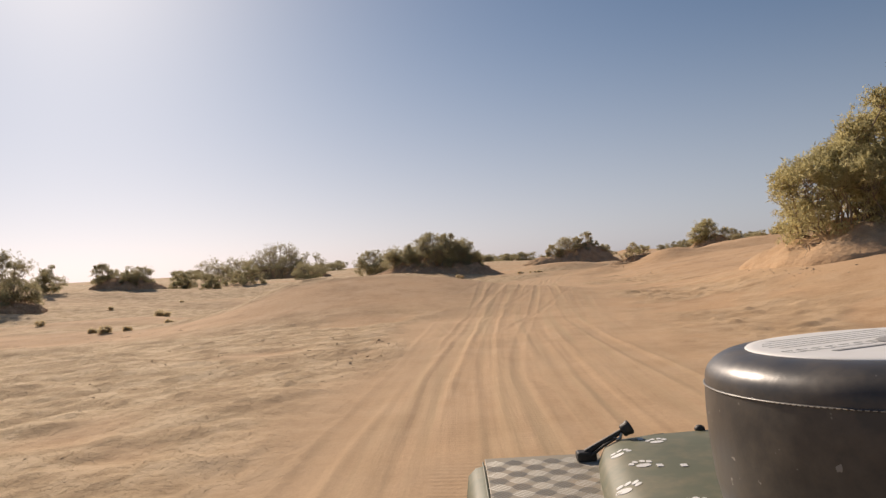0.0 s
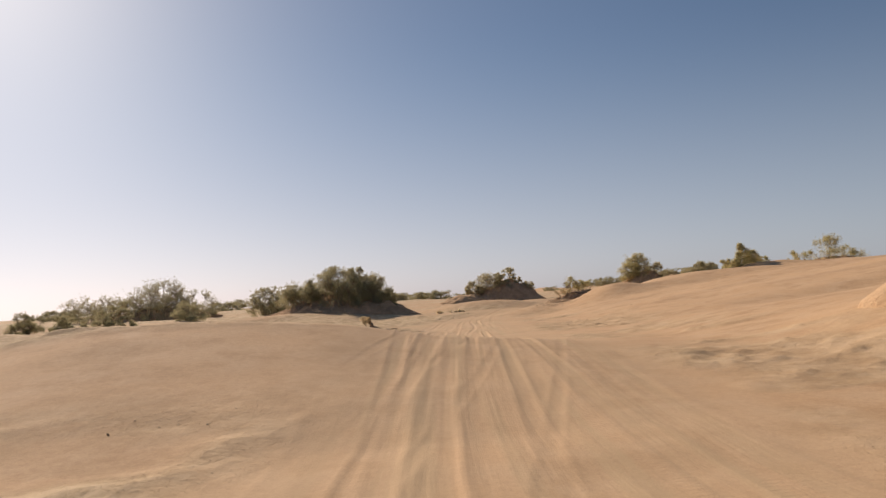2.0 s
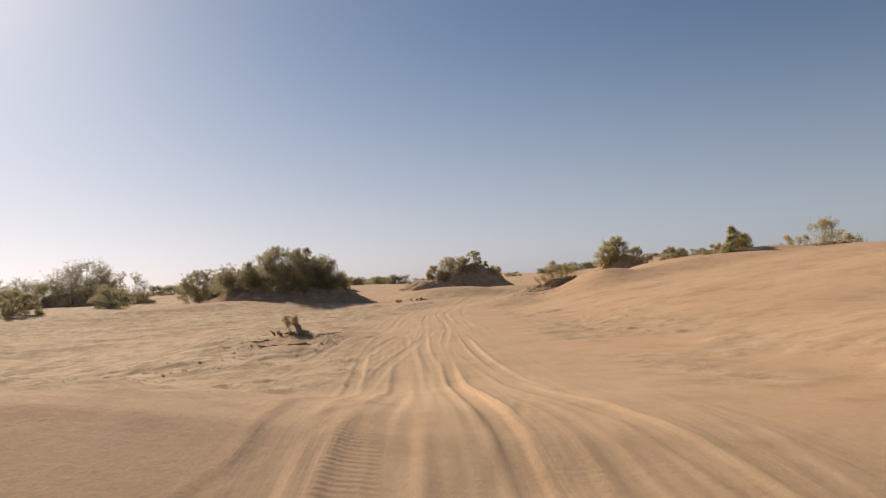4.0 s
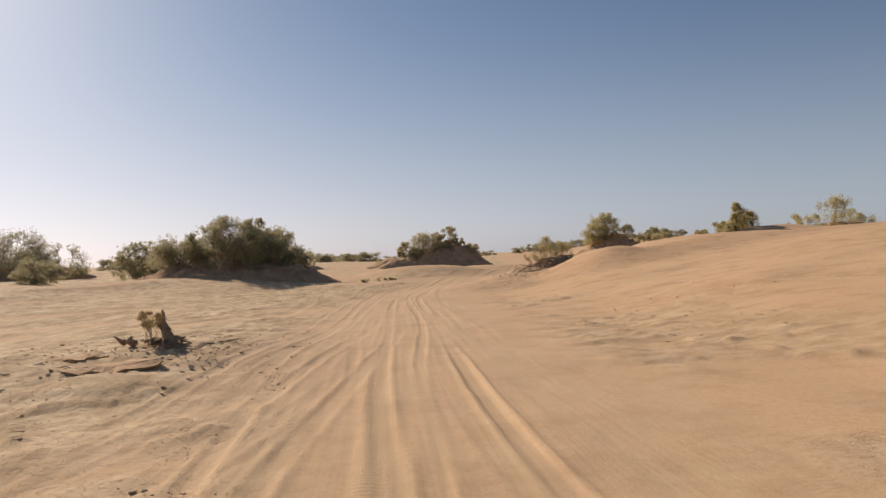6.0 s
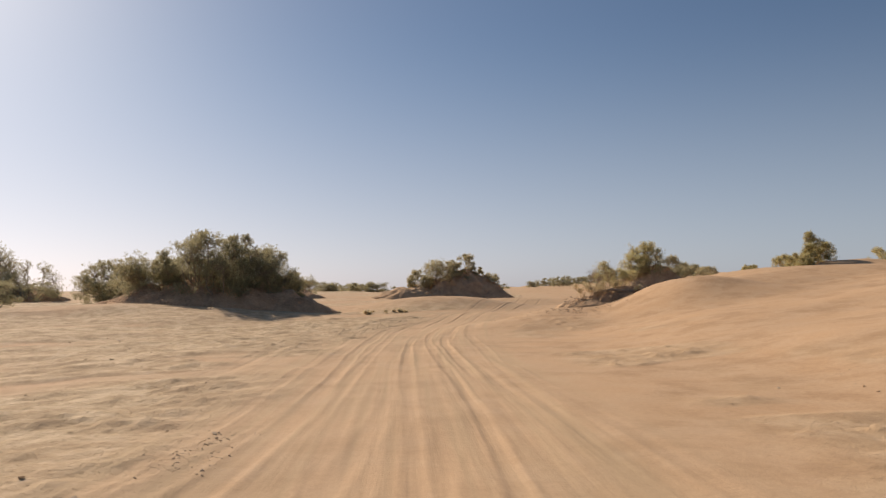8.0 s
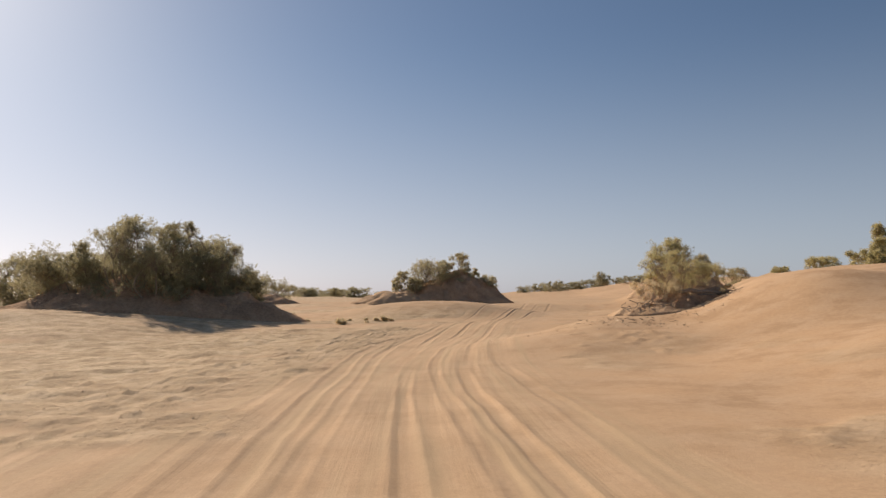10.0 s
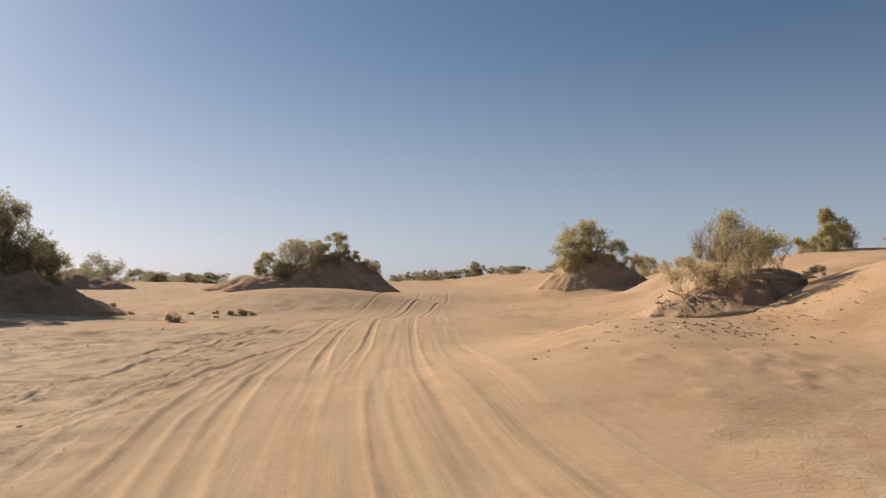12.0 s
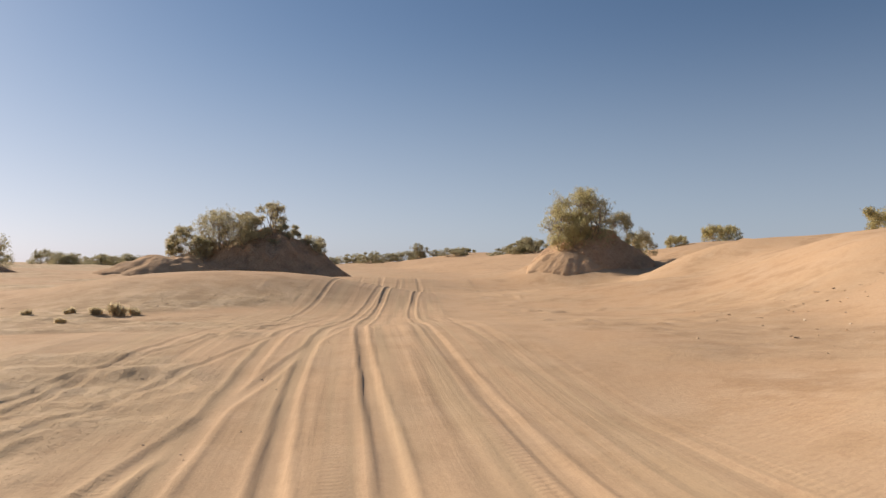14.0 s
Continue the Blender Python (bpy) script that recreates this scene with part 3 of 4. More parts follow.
def mound(name, x, y, rx, ry, high, turn, label, seed, steep=2.4, group="", peak=(0.0, 0.0), sink=0.5, soil=None):
    """A wind-cut hummock of root-bound soil: flat-topped, gullied sides, its rim sunk into the sand."""
    rings, spokes = 26, 96
    r = np.linspace(0, 1, rings)[:, None] * np.ones((1, spokes))
    a = np.linspace(0, 2 * np.pi, spokes, endpoint=False)[None] * np.ones((rings, 1))
    edge = 1 + 0.22 * value_noise(2.2 * np.cos(a) + seed, 2.2 * np.sin(a), seed) + 0.12 * value_noise(6 * np.cos(a) + seed, 6 * np.sin(a), seed + 1)
    px_, py_ = rx * r * edge * np.cos(a), ry * r * edge * np.sin(a)
    px_, py_ = px_ + peak[0] * (1 - r), py_ + peak[1] * (1 - r)
    prof = (1 - r**steep)
    gully = fbm(px_ / 0.9 + seed, py_ / 0.9, seed + 5, 4)
    zz = high * prof * (1 + 0.25 * fbm(px_ / 2.3, py_ / 2.3, seed + 9, 3)) + 0.35 * min(high, 2.5) * gully * np.sin(np.pi * np.clip(r, 0, 1)) ** 0.7
    c, s = math.cos(radians(turn)), math.sin(radians(turn))
    wx, wy = x + px_ * c - py_ * s, y + px_ * s + py_ * c
    gz = land(wx.ravel(), wy.ravel())[0].reshape(wx.shape)
    base = height(x, y)
    wz = np.where(r > 0.98, gz - sink, gz * r + base * (1 - r) + zz)
    v = np.stack([wx - x, wy - y, wz - base], -1).reshape(-1, 3)
    i, j = np.meshgrid(np.arange(rings - 1), np.arange(spokes), indexing="ij")
    k = (j + 1) % spokes
    f = np.stack([i * spokes + j, (i + 1) * spokes + j, (i + 1) * spokes + k, i * spokes + k], -1).reshape(-1, 4)
    ob = new(name, mesh_from(name, v, f, soil or M_SOIL))
    ob.matrix_world = pose(x, y, base)
    return tagged(ob, label, "mound", group)


G_MOUND, G_SHRUB = "root-bound mounds", "mound shrubs"


def shrubs_on(rows, label, group, per=100, blade=0.16, category="shrub", name="tamarisk_shrub", **more):
    """Rows of x, y, lift over the sand, width, height, seed, lobes."""
    for x, y, lift, wide, high, seed, lobes in rows:
        shrub(name, x, y, height(x, y) + lift, label, category, group, seed=seed, wide=wide, high=high, lobes=lobes, sprays=lobes * per, blade=blade, **more)


# the large dark clump left of the track
mound("sand_mound", -11.5, 121.5, 12.0, 7.5, 3.6, 0, "dark root-bound sand mound under a large shrub clump", 3, group=G_MOUND, steep=1.3)
shrubs_on(((-11.3, 119.5, 1.2, 9, 6.0, 11, 34), (-8.0, 121.5, 1.3, 7, 5.2, 12, 30), (-17, 122, 0.9, 9, 5.2, 13, 30), (-14, 126, 1.2, 10, 5.4, 15, 26),
           (-24.5, 131, 0.3, 7, 5.0, 14, 24), (-5.2, 122.5, 1.0, 3.6, 3.2, 16, 14)),
          "dense grey-green tamarisk shrub on a dark sand mound", G_SHRUB, 110, filled=1.3, broom=0.3, grey=True)
shrubs_on(((-9.6, 120.2, 1.6, 3.2, 6.2, 17, 12), (-6.4, 121.2, 1.4, 2.8, 4.9, 18, 10), (-13.2, 119.8, 1.2, 3.2, 5.9, 19, 10)),
          "taller twiggy tamarisk rising out of the clump", G_SHRUB, 90, blade=0.12, filled=0.0, broom=0.4, bare=0.2, flat=0.2, grey=True)
# mound beside the track ahead
mound("sand_mound", 17.4, 159, 8.6, 6, 4.4, 0, "eroded dark sand mound crowned with shrubs", 5, group=G_MOUND, steep=1.35, peak=(0.9, 0.0))
mound("sand_mound", 9.8, 156.6, 5.6, 3.8, 0.85, 15, "crumbling tan skirt of an eroded mound", 22, group=G_MOUND, steep=1.2, peak=(1.6, 0.8), soil=M_SLAB)
shrubs_on(((11.1, 159.4, 1.15, 2.8, 2.5, 21, 13), (14.2, 158.0, 1.7, 5.2, 4.0, 22, 30), (17.5, 157.4, 2.3, 4.0, 2.2, 25, 18), (18.6, 158.7, 3.9, 2.6, 3.6, 23, 13), (16.4, 158.8, 3.6, 2.4, 2.4, 28, 12),
           (20.0, 158.5, 3.2, 2.2, 2.0, 26, 10), (22.2, 158.5, 1.75, 3.2, 2.2, 27, 15), (10.0, 158.8, 0.35, 1.7, 1.7, 24, 7), (12.4, 157.0, 0.9, 2.6, 1.9, 29, 10)),
          "olive tamarisk shrub rooted on an eroded sand mound", G_SHRUB, 100, blade=0.11, filled=0.3, broom=0.7, spread=2.4)
# mound right of the track ahead
mound("sand_mound", 40.6, 139.6, 5.2, 4.4, 3.0, 0, "eroded sand mound with a shaded dark flank", 6, group=G_MOUND, steep=1.4)
mound("sand_mound", 36.9, 137.4, 3.6, 2.6, 0.65, 10, "crumbling tan skirt of an eroded mound", 23, group=G_MOUND, steep=1.2, peak=(1.2, 0.7), soil=M_SLAB)
shrubs_on(((37.4, 138.6, 0.4, 3.6, 3.6, 31, 20), (39.2, 139.2, 1.1, 4.7, 4.8, 36, 28)),
          "bright olive tamarisk shrub on an eroded mound", G_SHRUB, 110, blade=0.11, filled=0.6, broom=0.6, spread=2.3, tan=True)
shrubs_on(((42.2, 138.6, 1.6, 2.6, 2.7, 32, 16), (43.9, 138.3, 0.6, 2.0, 2.1, 34, 12), (50.3, 146, 0.0, 2.6, 3.1, 33, 16), (52.0, 146.6, 0.0, 2.4, 2.7, 35, 14)),
          "thin grey-green tamarisk with open forking branches", G_SHRUB, 60, blade=0.11, filled=0.4, broom=1.0, spread=2.8, flat=0.35, bare=0.15, pale=True)
# the near mound with bare roots
mound("sand_mound", 17.5, 94.9, 2.1, 1.6, 0.78, 12, "low eroded mound held by exposed roots", 7, group=G_MOUND, steep=3.0, peak=(0.25, -0.25))
mound("sand_mound", 15.9, 94.5, 2.3, 1.7, 0.72, 10, "crumbling tan bank threaded with roots", 24, group=G_MOUND, steep=1.1, peak=(0.6, 0.4), soil=M_SLAB)
shrubs_on(((17.2, 95.0, 0.60, 2.4, 1.9, 41, 30), (18.5, 95.4, 0.40, 2.0, 1.5, 42, 24)),
          "straw-tinged half-dry tamarisk on an eroded mound", G_SHRUB, 40, blade=0.055, bare=0.35, twiggy=1.8, broom=1.8, spread=1.4, tan=True, filled=0.25, pale=True)
shrubs_on(((15.7, 95.0, 0.15, 1.5, 1.45, 43, 14), (16.5, 94.3, 0.35, 1.7, 1.0, 45, 22), (18.9, 93.6, -0.05, 0.9, 0.45, 46, 10)),
          "dry straw-coloured brush with bare twigs", G_SHRUB, 30, blade=0.05, bare=0.45, twiggy=1.8, broom=1.6, spread=1.5, dry=True, filled=0.25, pale=True)
# dune crest
shrubs_on(((48.9, 120, -0.3, 1.9, 3.6, 51, 16), (50.6, 120.6, -0.3, 2.6, 2.3, 48, 14), (46.9, 119.6, -0.2, 2.8, 1.6, 56, 14), (63.4, 122, 0.3, 4.2, 3.8, 52, 12), (68, 124, 0.0, 6, 2.4, 53, 12), (58.5, 121, -0.1, 4.0, 1.6, 57, 8),
           (61.4, 152.5, -0.2, 2.6, 1.25, 54, 12), (67.0, 151.6, -0.4, 4.8, 1.85, 55, 24)),
          "small olive tamarisk shrub on the dune crest", "dune shrubs", 70, blade=0.13, filled=0.8, broom=1.1, spread=2.9, flat=0.3, tan=True, pale=True)
mound("sand_mound", 66, 123.5, 5, 3, 1.0, 0, "small crumbling mound on the dune crest", 9, group=G_MOUND)
# the tall bank trees at the start of the drive
mound("sand_mound", 16.2, 29.8, 6.2, 6.0, 1.25, 0, "crumbling sand bank below tall tamarisks", 8, group=G_MOUND, steep=1.6, soil=M_SLAB)
shrubs_on(((13.6, 29.6, 0.45, 5.0, 3.7, 61, 40), (16.0, 29.6, 0.8, 4.4, 5.6, 62, 42), (18.6, 31.2, 0.8, 5.4, 7.4, 64, 50), (19.0, 27, 0.6, 5.0, 5.5, 63, 26)),
          "tall yellow-green tamarisk on a crumbling sand bank", "bank trees", 80, blade=0.17, filled=0.45, spread=1.7, flat=0.5, tan=True, category="tree", name="tamarisk_tree")
# the flat to the left
shrubs_on(((-44.6, 60.3, 0.2, 5.5, 5.2, 71, 18), (-61.6, 91, 0, 4.5, 4, 72, 12), (-58.6, 100, 0.5, 4, 3.4, 73, 12), (-54.0, 100, 0.6, 5, 3.2, 84, 14), (-50.6, 108, 0, 5, 3.0, 74, 12), (-46.5, 109, 0, 3.5, 2.6, 85, 9), (-46, 122, 0, 8, 3.2, 77, 16),
           (-53, 162, 0, 12, 8.5, 75, 40), (-61, 163, 0, 10, 6.6, 83, 26), (-70, 166, 0, 10, 5.6, 76, 22), (-44.5, 160, 0, 8, 5.6, 78, 18), (-38, 135, 0, 6, 3.8, 79, 14), (-50, 168, 0, 6, 2.6, 80, 8), (-10, 192, 0, 9, 5, 81, 16),
           (-14, 171, 0, 9, 4.6, 82, 18)),
          "hazy grey-green tamarisk shrub on the flat", "plain shrubs", 80, filled=1.8, broom=0.3, grey=True)
mound("sand_mound", -46, 60, 4.5, 3.5, 1.2, 0, "dark eroded mound under a leaning shrub", 12, group=G_MOUND)
mound("sand_mound", -56, 101, 6, 4, 1.7, 0, "low dark mound with small shrubs on the flat", 15, group=G_MOUND)
mound("sand_mound", -53, 164, 12, 6, 2.2, 0, "dark mound under a broad shrub clump", 14, group=G_MOUND)
mound("sand_mound", -12, 174, 9, 5, 1.8, 0, "low dark mound with shrubs on the flat", 13, group=G_MOUND)
# far rows
rng = random.Random(5)
models = [shrub("desert_shrub", x, y, height(x, y) - 0.1, "distant olive desert shrub low on the sand", "shrub", "distant shrubs", seed=90 + i, wide=w, high=h, lobes=14, sprays=700, blade=0.26, filled=1.4, broom=0.2, spread=1.7, grey=True)
          for i, (x, y, w, h) in enumerate(((-16, 352, 8, 5.5), (103, 323, 6, 6), (77, 301, 8, 3.8), (85, 220, 7, 3.4)))]
for i, (x, y, h) in enumerate(((-7, 333, 5.8), (113, 349, 6.4), (-2, 373, 4.9), (5, 363, 5.4), (12, 363, 6.5), (69, 314, 3.3), (78, 322, 4.2), (85, 309, 3.7), (94, 316, 4.6), (112, 330, 3.7), (101, 291, 3.4),
                               (122, 325, 3.2), (92, 240, 2.6), (83, 222, 3.0), (105, 267, 3.5), (88, 228, 3.2), (-8, 330, 4.2), (2, 330, 4.7), (20, 340, 4), (30, 352, 4.4), (40, 330, 3.6),
                               (52, 345, 3.8), (60, 330, 3.0), (-30, 340, 5), (-48, 330, 4.6), (-70, 300, 5), (-95, 280, 5), (-120, 260, 5.5), (130, 300, 4), (145, 270, 3.6), (165, 280, 4), (-60, 240, 4.5))):
    ob = models[i % 4]
    k = h / (5.5, 6.0, 3.8, 3.4)[i % 4]
    copy_thing(ob, pose(x, y, height(x, y) - 0.1, 0, 0, rng.uniform(0, 360)) @ Matrix.Diagonal((1.3 * k, 1.3 * k, 0.8 * k, 1)))
# low dry tufts
tuft = shrub("dry_tuft", 5.68, 117.6, height(5.68, 117.6) - 0.09, "small straw-coloured dry tuft on the sand", "shrub", "dry tufts", seed=120, wide=0.46, high=0.34, lobes=4, sprays=24, blade=0.14, dry=True, spread=3.6, filled=0.3, broom=1.6, flat=0.5, twiggy=0.6, pale=True)
for x, y, k in ((5.12, 117.5, 0.75), (6.2, 117.9, 0.8), (3.2, 118.1, 0.6), (4.4, 117.9, 0.6), (4.3, 114.8, 0.5), (2.5, 109.5, 1.35), (-1.5, 128, 1),
                (-25.6, 37, 1.0), (-17.8, 30.1, 1.1), (-18.6, 30.5, 0.8), (-17.4, 31.3, 0.8), (-18.6, 37.7, 0.8), (-27, 53.6, 2.0), (-36, 62, 0.9), (-33, 70, 0.9), (-20, 24, 0.5),
                (0.0, 122.4, 0.7), (-2.6, 122.0, 0.8)):
    copy_thing(tuft, pose(x, y, height(x, y) - 0.09 * k, 0, 0, rng.uniform(0, 360)) @ Matrix.Diagonal((0.95 * k, 0.95 * k, 0.8 * k, 1)))


# ---------- the dead stump, roots and litter ----------
def wood_mesh(name, lines, material_, sides=6):
    v, f = joined([tube(p, r, sides) for p, r in lines])
    return mesh_from(name, v, f, material_)


nrng = np.random.default_rng(7)
sx, sy = -3.15, 54.4
stump = thing("tree_stump", sx, sy, height(sx, sy), "broken dead tamarisk stump with splintered dark wood", "stump")
part("trunk", wood_mesh("trunk", (
    ([(0.16, 0, -0.15), (0.13, 0, 0.04), (0.07, 0.01, 0.18), (0.03, 0.0, 0.32), (-0.02, 0.02, 0.46), (0.01, 0.0, 0.60), (-0.01, 0.01, 0.70)], (0.19, 0.14, 0.10, 0.085, 0.06, 0.045, 0.008)),
    ([(0.06, 0.02, 0.20), (-0.04, 0.03, 0.32), (-0.11, 0.02, 0.44), (-0.13, 0.0, 0.55)], (0.07, 0.055, 0.04, 0.006)),
    ([(0.10, -0.02, 0.12), (0.15, -0.04, 0.26), (0.14, -0.03, 0.33)], (0.05, 0.035, 0.006)),
    ([(0.10, 0.03, 0.02), (0.28, 0.02, 0.07), (0.40, 0, 0.05), (0.46, 0, 0.10)], (0.10, 0.07, 0.04, 0.008))), M_DEADWOOD, 9), stump)
for i in range(15):
    a = nrng.uniform(2.2, 6.9)
    n = nrng.uniform(0.35, 0.8)
    part("root", wood_mesh("root", [(bent(nrng, (0.08 * math.cos(a), 0.08 * math.sin(a), 0.05), (n * math.cos(a), n * math.sin(a), -0.02), 6, 0.14), np.linspace(0.045, 0.01, 6) * nrng.uniform(0.6, 1.3))], M_DEADWOOD), stump)
for i in range(7):     # torn bark heaped beside it
    x, y = nrng.uniform(-0.85, -0.1), nrng.uniform(-0.3, 0.2)
    part("bark_piece", wood_mesh("bark_piece", [(bent(nrng, (x, y, 0.0), (x + nrng.normal(0, 0.16), y + nrng.normal(0, 0.12), nrng.uniform(0.04, 0.2)), 5, 0.2), np.array((0.05, 0.055, 0.045, 0.03, 0.008)) * nrng.uniform(0.7, 1.2))], M_DEADWOOD), stump)
trunk_, crown_ = shrub_meshes(seed=131, wide=0.60, high=0.66, lobes=14, sprays=130, blade=0.04, dry=True, twiggy=1.3, filled=0.2, spread=2.2)
twigs = part("crown", crown_, stump, "straw-coloured dry twig crown")
stems = part("dead_shoot", trunk_, stump)
twigs.location = stems.location = (-0.24, 0.02, 0.10)

# a lifted sheet of pale crust, and a fallen branch, beside the stump
def slab_mesh(rng, rx, ry, thick, material_):
    a = np.linspace(0, 6.283, 26, endpoint=False)
    r = 1 + 0.16 * rng.normal(0, 1, 26)
    top = np.concatenate([[(0, 0, thick)], np.stack([rx * r * np.cos(a), ry * r * np.sin(a), thick + 0.02 * rng.normal(0, 1, 26)], 1)])
    low = np.stack([0.93 * rx * r * np.cos(a), 0.9 * ry * r * np.sin(a), 0 * a - 0.03], 1)
    f = [(0, 1 + i, 1 + (i + 1) % 26) for i in range(26)]
    for i in range(26):
        p, q = 1 + i, 1 + (i + 1) % 26
        f += [(p, p + 26, q + 26), (p, q + 26, q)]
    return mesh_from("crust_slab", np.concatenate([top, low]), np.array(f), material_, False)


for x, y, rx, ry, thick, turn in ((-3.3, 51.75, 0.85, 0.50, 0.035, 20), (-4.4, 52.9, 0.5, 0.4, 0.025, -15)):
    slab = new("crust_slab", slab_mesh(nrng, rx, ry, thick, M_SLAB))
    slab.matrix_world = pose(x, y, height(x, y) - 0.01, 2, -2, turn)
    tagged(slab, "lifted sheet of pale dried crust on sand", "crust slab", "crust slabs")
for x, y, l, g, turn in ((-2.25, 54.35, 0.75, 0.02, 40), (-2.6, 53.4, 0.6, 0.012, -30), (-1.9, 54.9, 0.4, 0.012, 20)):
    branch = new("fallen_branch", wood_mesh("fallen_branch", [
        (bent(nrng, (0, 0, 0.02), (l, 0.0, 0.02), 8, 0.05), np.linspace(g, 0.4 * g, 8)), (bent(nrng, (0.4 * l, 0, 0.02), (0.75 * l, 0.22 * l, 0.03), 5, 0.06), np.linspace(0.6 * g, 0.15 * g, 5)),
        (bent(nrng, (0.6 * l, 0, 0.02), (0.95 * l, -0.16 * l, 0.05), 5, 0.06), np.linspace(0.5 * g, 0.15 * g, 5))], M_TWIG, 7))
    branch.matrix_world = pose(x, y, height(x, y), 0, 0, turn)
    tagged(branch, "dry forked branch lying on crusted sand", "branch", "fallen branches")
log = new("fallen_log", wood_mesh("fallen_log", [
    (bent(nrng, (16.6, 93.9, height(17.2, 94.9) + 0.78), (19.35, 94.0, height(19.35, 94.0) + 0.06), 9, 0.02), np.array((0.01, 0.085, 0.09, 0.09, 0.085, 0.08, 0.075, 0.065, 0.01))),
    (bent(nrng, (17.6, 93.9, height(17.6, 93.9) + 0.45), (18.3, 93.6, height(18.3, 93.6) + 0.15), 5, 0.08), np.linspace(0.05, 0.01, 5))], M_BARK, 9))
tagged(log, "weathered log fallen across the root mound", "log")

# bare roots on the near mound
for x, y, n, far in ((15.6, 93.9, 30, 1.5), (38.2, 137.6, 10, 2.4), (12.3, 27.4, 16, 1.8)):
    roots = thing("root_tangle", x, y, height(x, y) + 0.05, "tangle of bare grey roots on an eroded mound", "roots", "root tangles")
    for i in range(n):
        a = nrng.uniform(2.6, 6.2)
        d = nrng.uniform(0.4, 1.0) * far
        ex, ey = d * math.cos(a), d * math.sin(a)
        ez = height(x + ex, y + ey) - height(x, y)
        part("root", wood_mesh("root", [(bent(nrng, (nrng.normal(0, 0.5), 0.4, nrng.uniform(0.1, 0.5)), (ex, ey, ez - 0.02), 8, 0.14), np.linspace(0.020, 0.004, 8) * nrng.uniform(0.5, 1.4))], M_TWIG), roots)

# sticks and crumbs of bark strewn about the stump and the mounds
lines = []
for cx, cy, rx, ry, n in ((-3.2, 54.5, 2.8, 2.0, 90), (-3.3, 51.8, 1.4, 0.8, 24), (-3.2, 57.5, 2.6, 2.0, 30), (14.4, 92.0, 3.4, 1.8, 110), (23.5, 107, 3, 3, 16), (-5.8, 49, 2.6, 4.0, 40), (-6.5, 16, 3, 8, 14),
                          (11, 28, 2.5, 4, 50), (10, 57, 4, 6, 30), (2, 120, 8, 4, 60), (-16, 26, 5, 6, 40)):
    for _ in range(n):
        x, y, a, l = cx + nrng.normal(0, 0.5) * rx, cy + nrng.normal(0, 0.5) * ry, nrng.uniform(0, 6.28), nrng.uniform(0.05, 0.42) ** 1.4
        z = height(x, y)
        p = bent(nrng, (x, y, z + 0.008), (x + l * math.cos(a), y + l * math.sin(a), z + nrng.uniform(0.0, 0.03)), 4, 0.10)
        p[:, 2] = np.clip(p[:, 2], z, z + 0.03)
        lines.append((p, np.linspace(0.009, 0.003, 4) * nrng.uniform(0.6, 1.5)))
tagged(new("twig_litter", wood_mesh("twig_litter", lines, M_TWIG, 4)), "scattered broken brown twigs and bark on sand", "litter", kind="stuff")

# crumbs of crust and small stones
M_STONE = bark_material("crust_clods", (0.52, 0.385, 0.25), (0.66, 0.50, 0.34))
ico = bmesh.new()
bmesh.ops.create_icosphere(ico, subdivisions=1, radius=1.0)
iv = np.array([v.co[:] for v in ico.verts])
fi = np.array([[v.index for v in f.verts] for f in ico.faces])
ico.free()
n = 9000
uu = np.where(nrng.uniform(0, 1, n) < 0.72, -nrng.gamma(2.2, 2.2, n) - 1.6, nrng.uniform(1.5, 7, n))
yy = nrng.uniform(2, 118, n)
close = nrng.uniform(0, 1, n) < 0.34   # the pebbly flat at the start
yy = np.where(close, nrng.uniform(8, 28, n), yy)
uu = np.where(close, -2.2 - nrng.gamma(2.0, 1.6, n), uu)
edge = nrng.uniform(0, 1, n) < 0.22     # the berm at the lane's edge
yy = np.where(edge, nrng.uniform(42, 62, n), yy)
uu = np.where(edge, -2.9 - 0.1 * (yy - 50) * 0.3 + nrng.normal(0, 0.28, n), uu)
lines_ = nrng.uniform(0, 1, n) < 0.20     # crumbs thrown up along the stray wheel tracks
ly = nrng.uniform(72, 112, n)
pick = nrng.integers(0, 4, n)
lu = np.array((-2.6, -4.1, -3.2, -4.6))[pick] + np.array((0.16, 0.16, 0.20, 0.20))[pick] * (ly - np.array((100, 100, 98, 98))[pick]) + np.sign(nrng.normal(0, 1, n)) * 0.2 + nrng.normal(0, 0.06, n)
lines_ &= value_noise(ly / 1.1 + 3.0 * pick, ly * 0 + pick, 8) > 0.05
edge |= lines_
yy, uu = np.where(lines_, ly, yy), np.where(lines_, lu, uu)
xx = uu + soft_interp(yy, TRACK_Y, TRACK_X)
zz, cc, ll = land(xx, yy)
keep = (edge | (cc > 0.25 + 0.5 * nrng.uniform(0, 1, n))) & (value_noise(xx / 1.3, yy / 1.3, 5) > -0.05)
xx, yy, zz = xx[keep], yy[keep], zz[keep]
rr = 0.004 + 0.005 * nrng.gamma(1.2, 1.0, len(xx)) * np.where(yy < 30, 1.15, 1.0)
jag = iv[None] * nrng.uniform(0.6, 1.3, (len(xx), len(iv), 1)) * (rr[:, None] * np.array((1.0, 1.0, 0.45)))[:, None]
vv = jag + np.stack([xx, yy, zz + 0.2 * rr], 1)[:, None]
ff = (fi[None] + (np.arange(len(xx)) * len(iv))[:, None, None]).reshape(-1, 3)
tagged(new("clods", mesh_from("clods", vv, ff, M_STONE, False)), "crumbs of dried crust and small stones", "stones", kind="stuff")


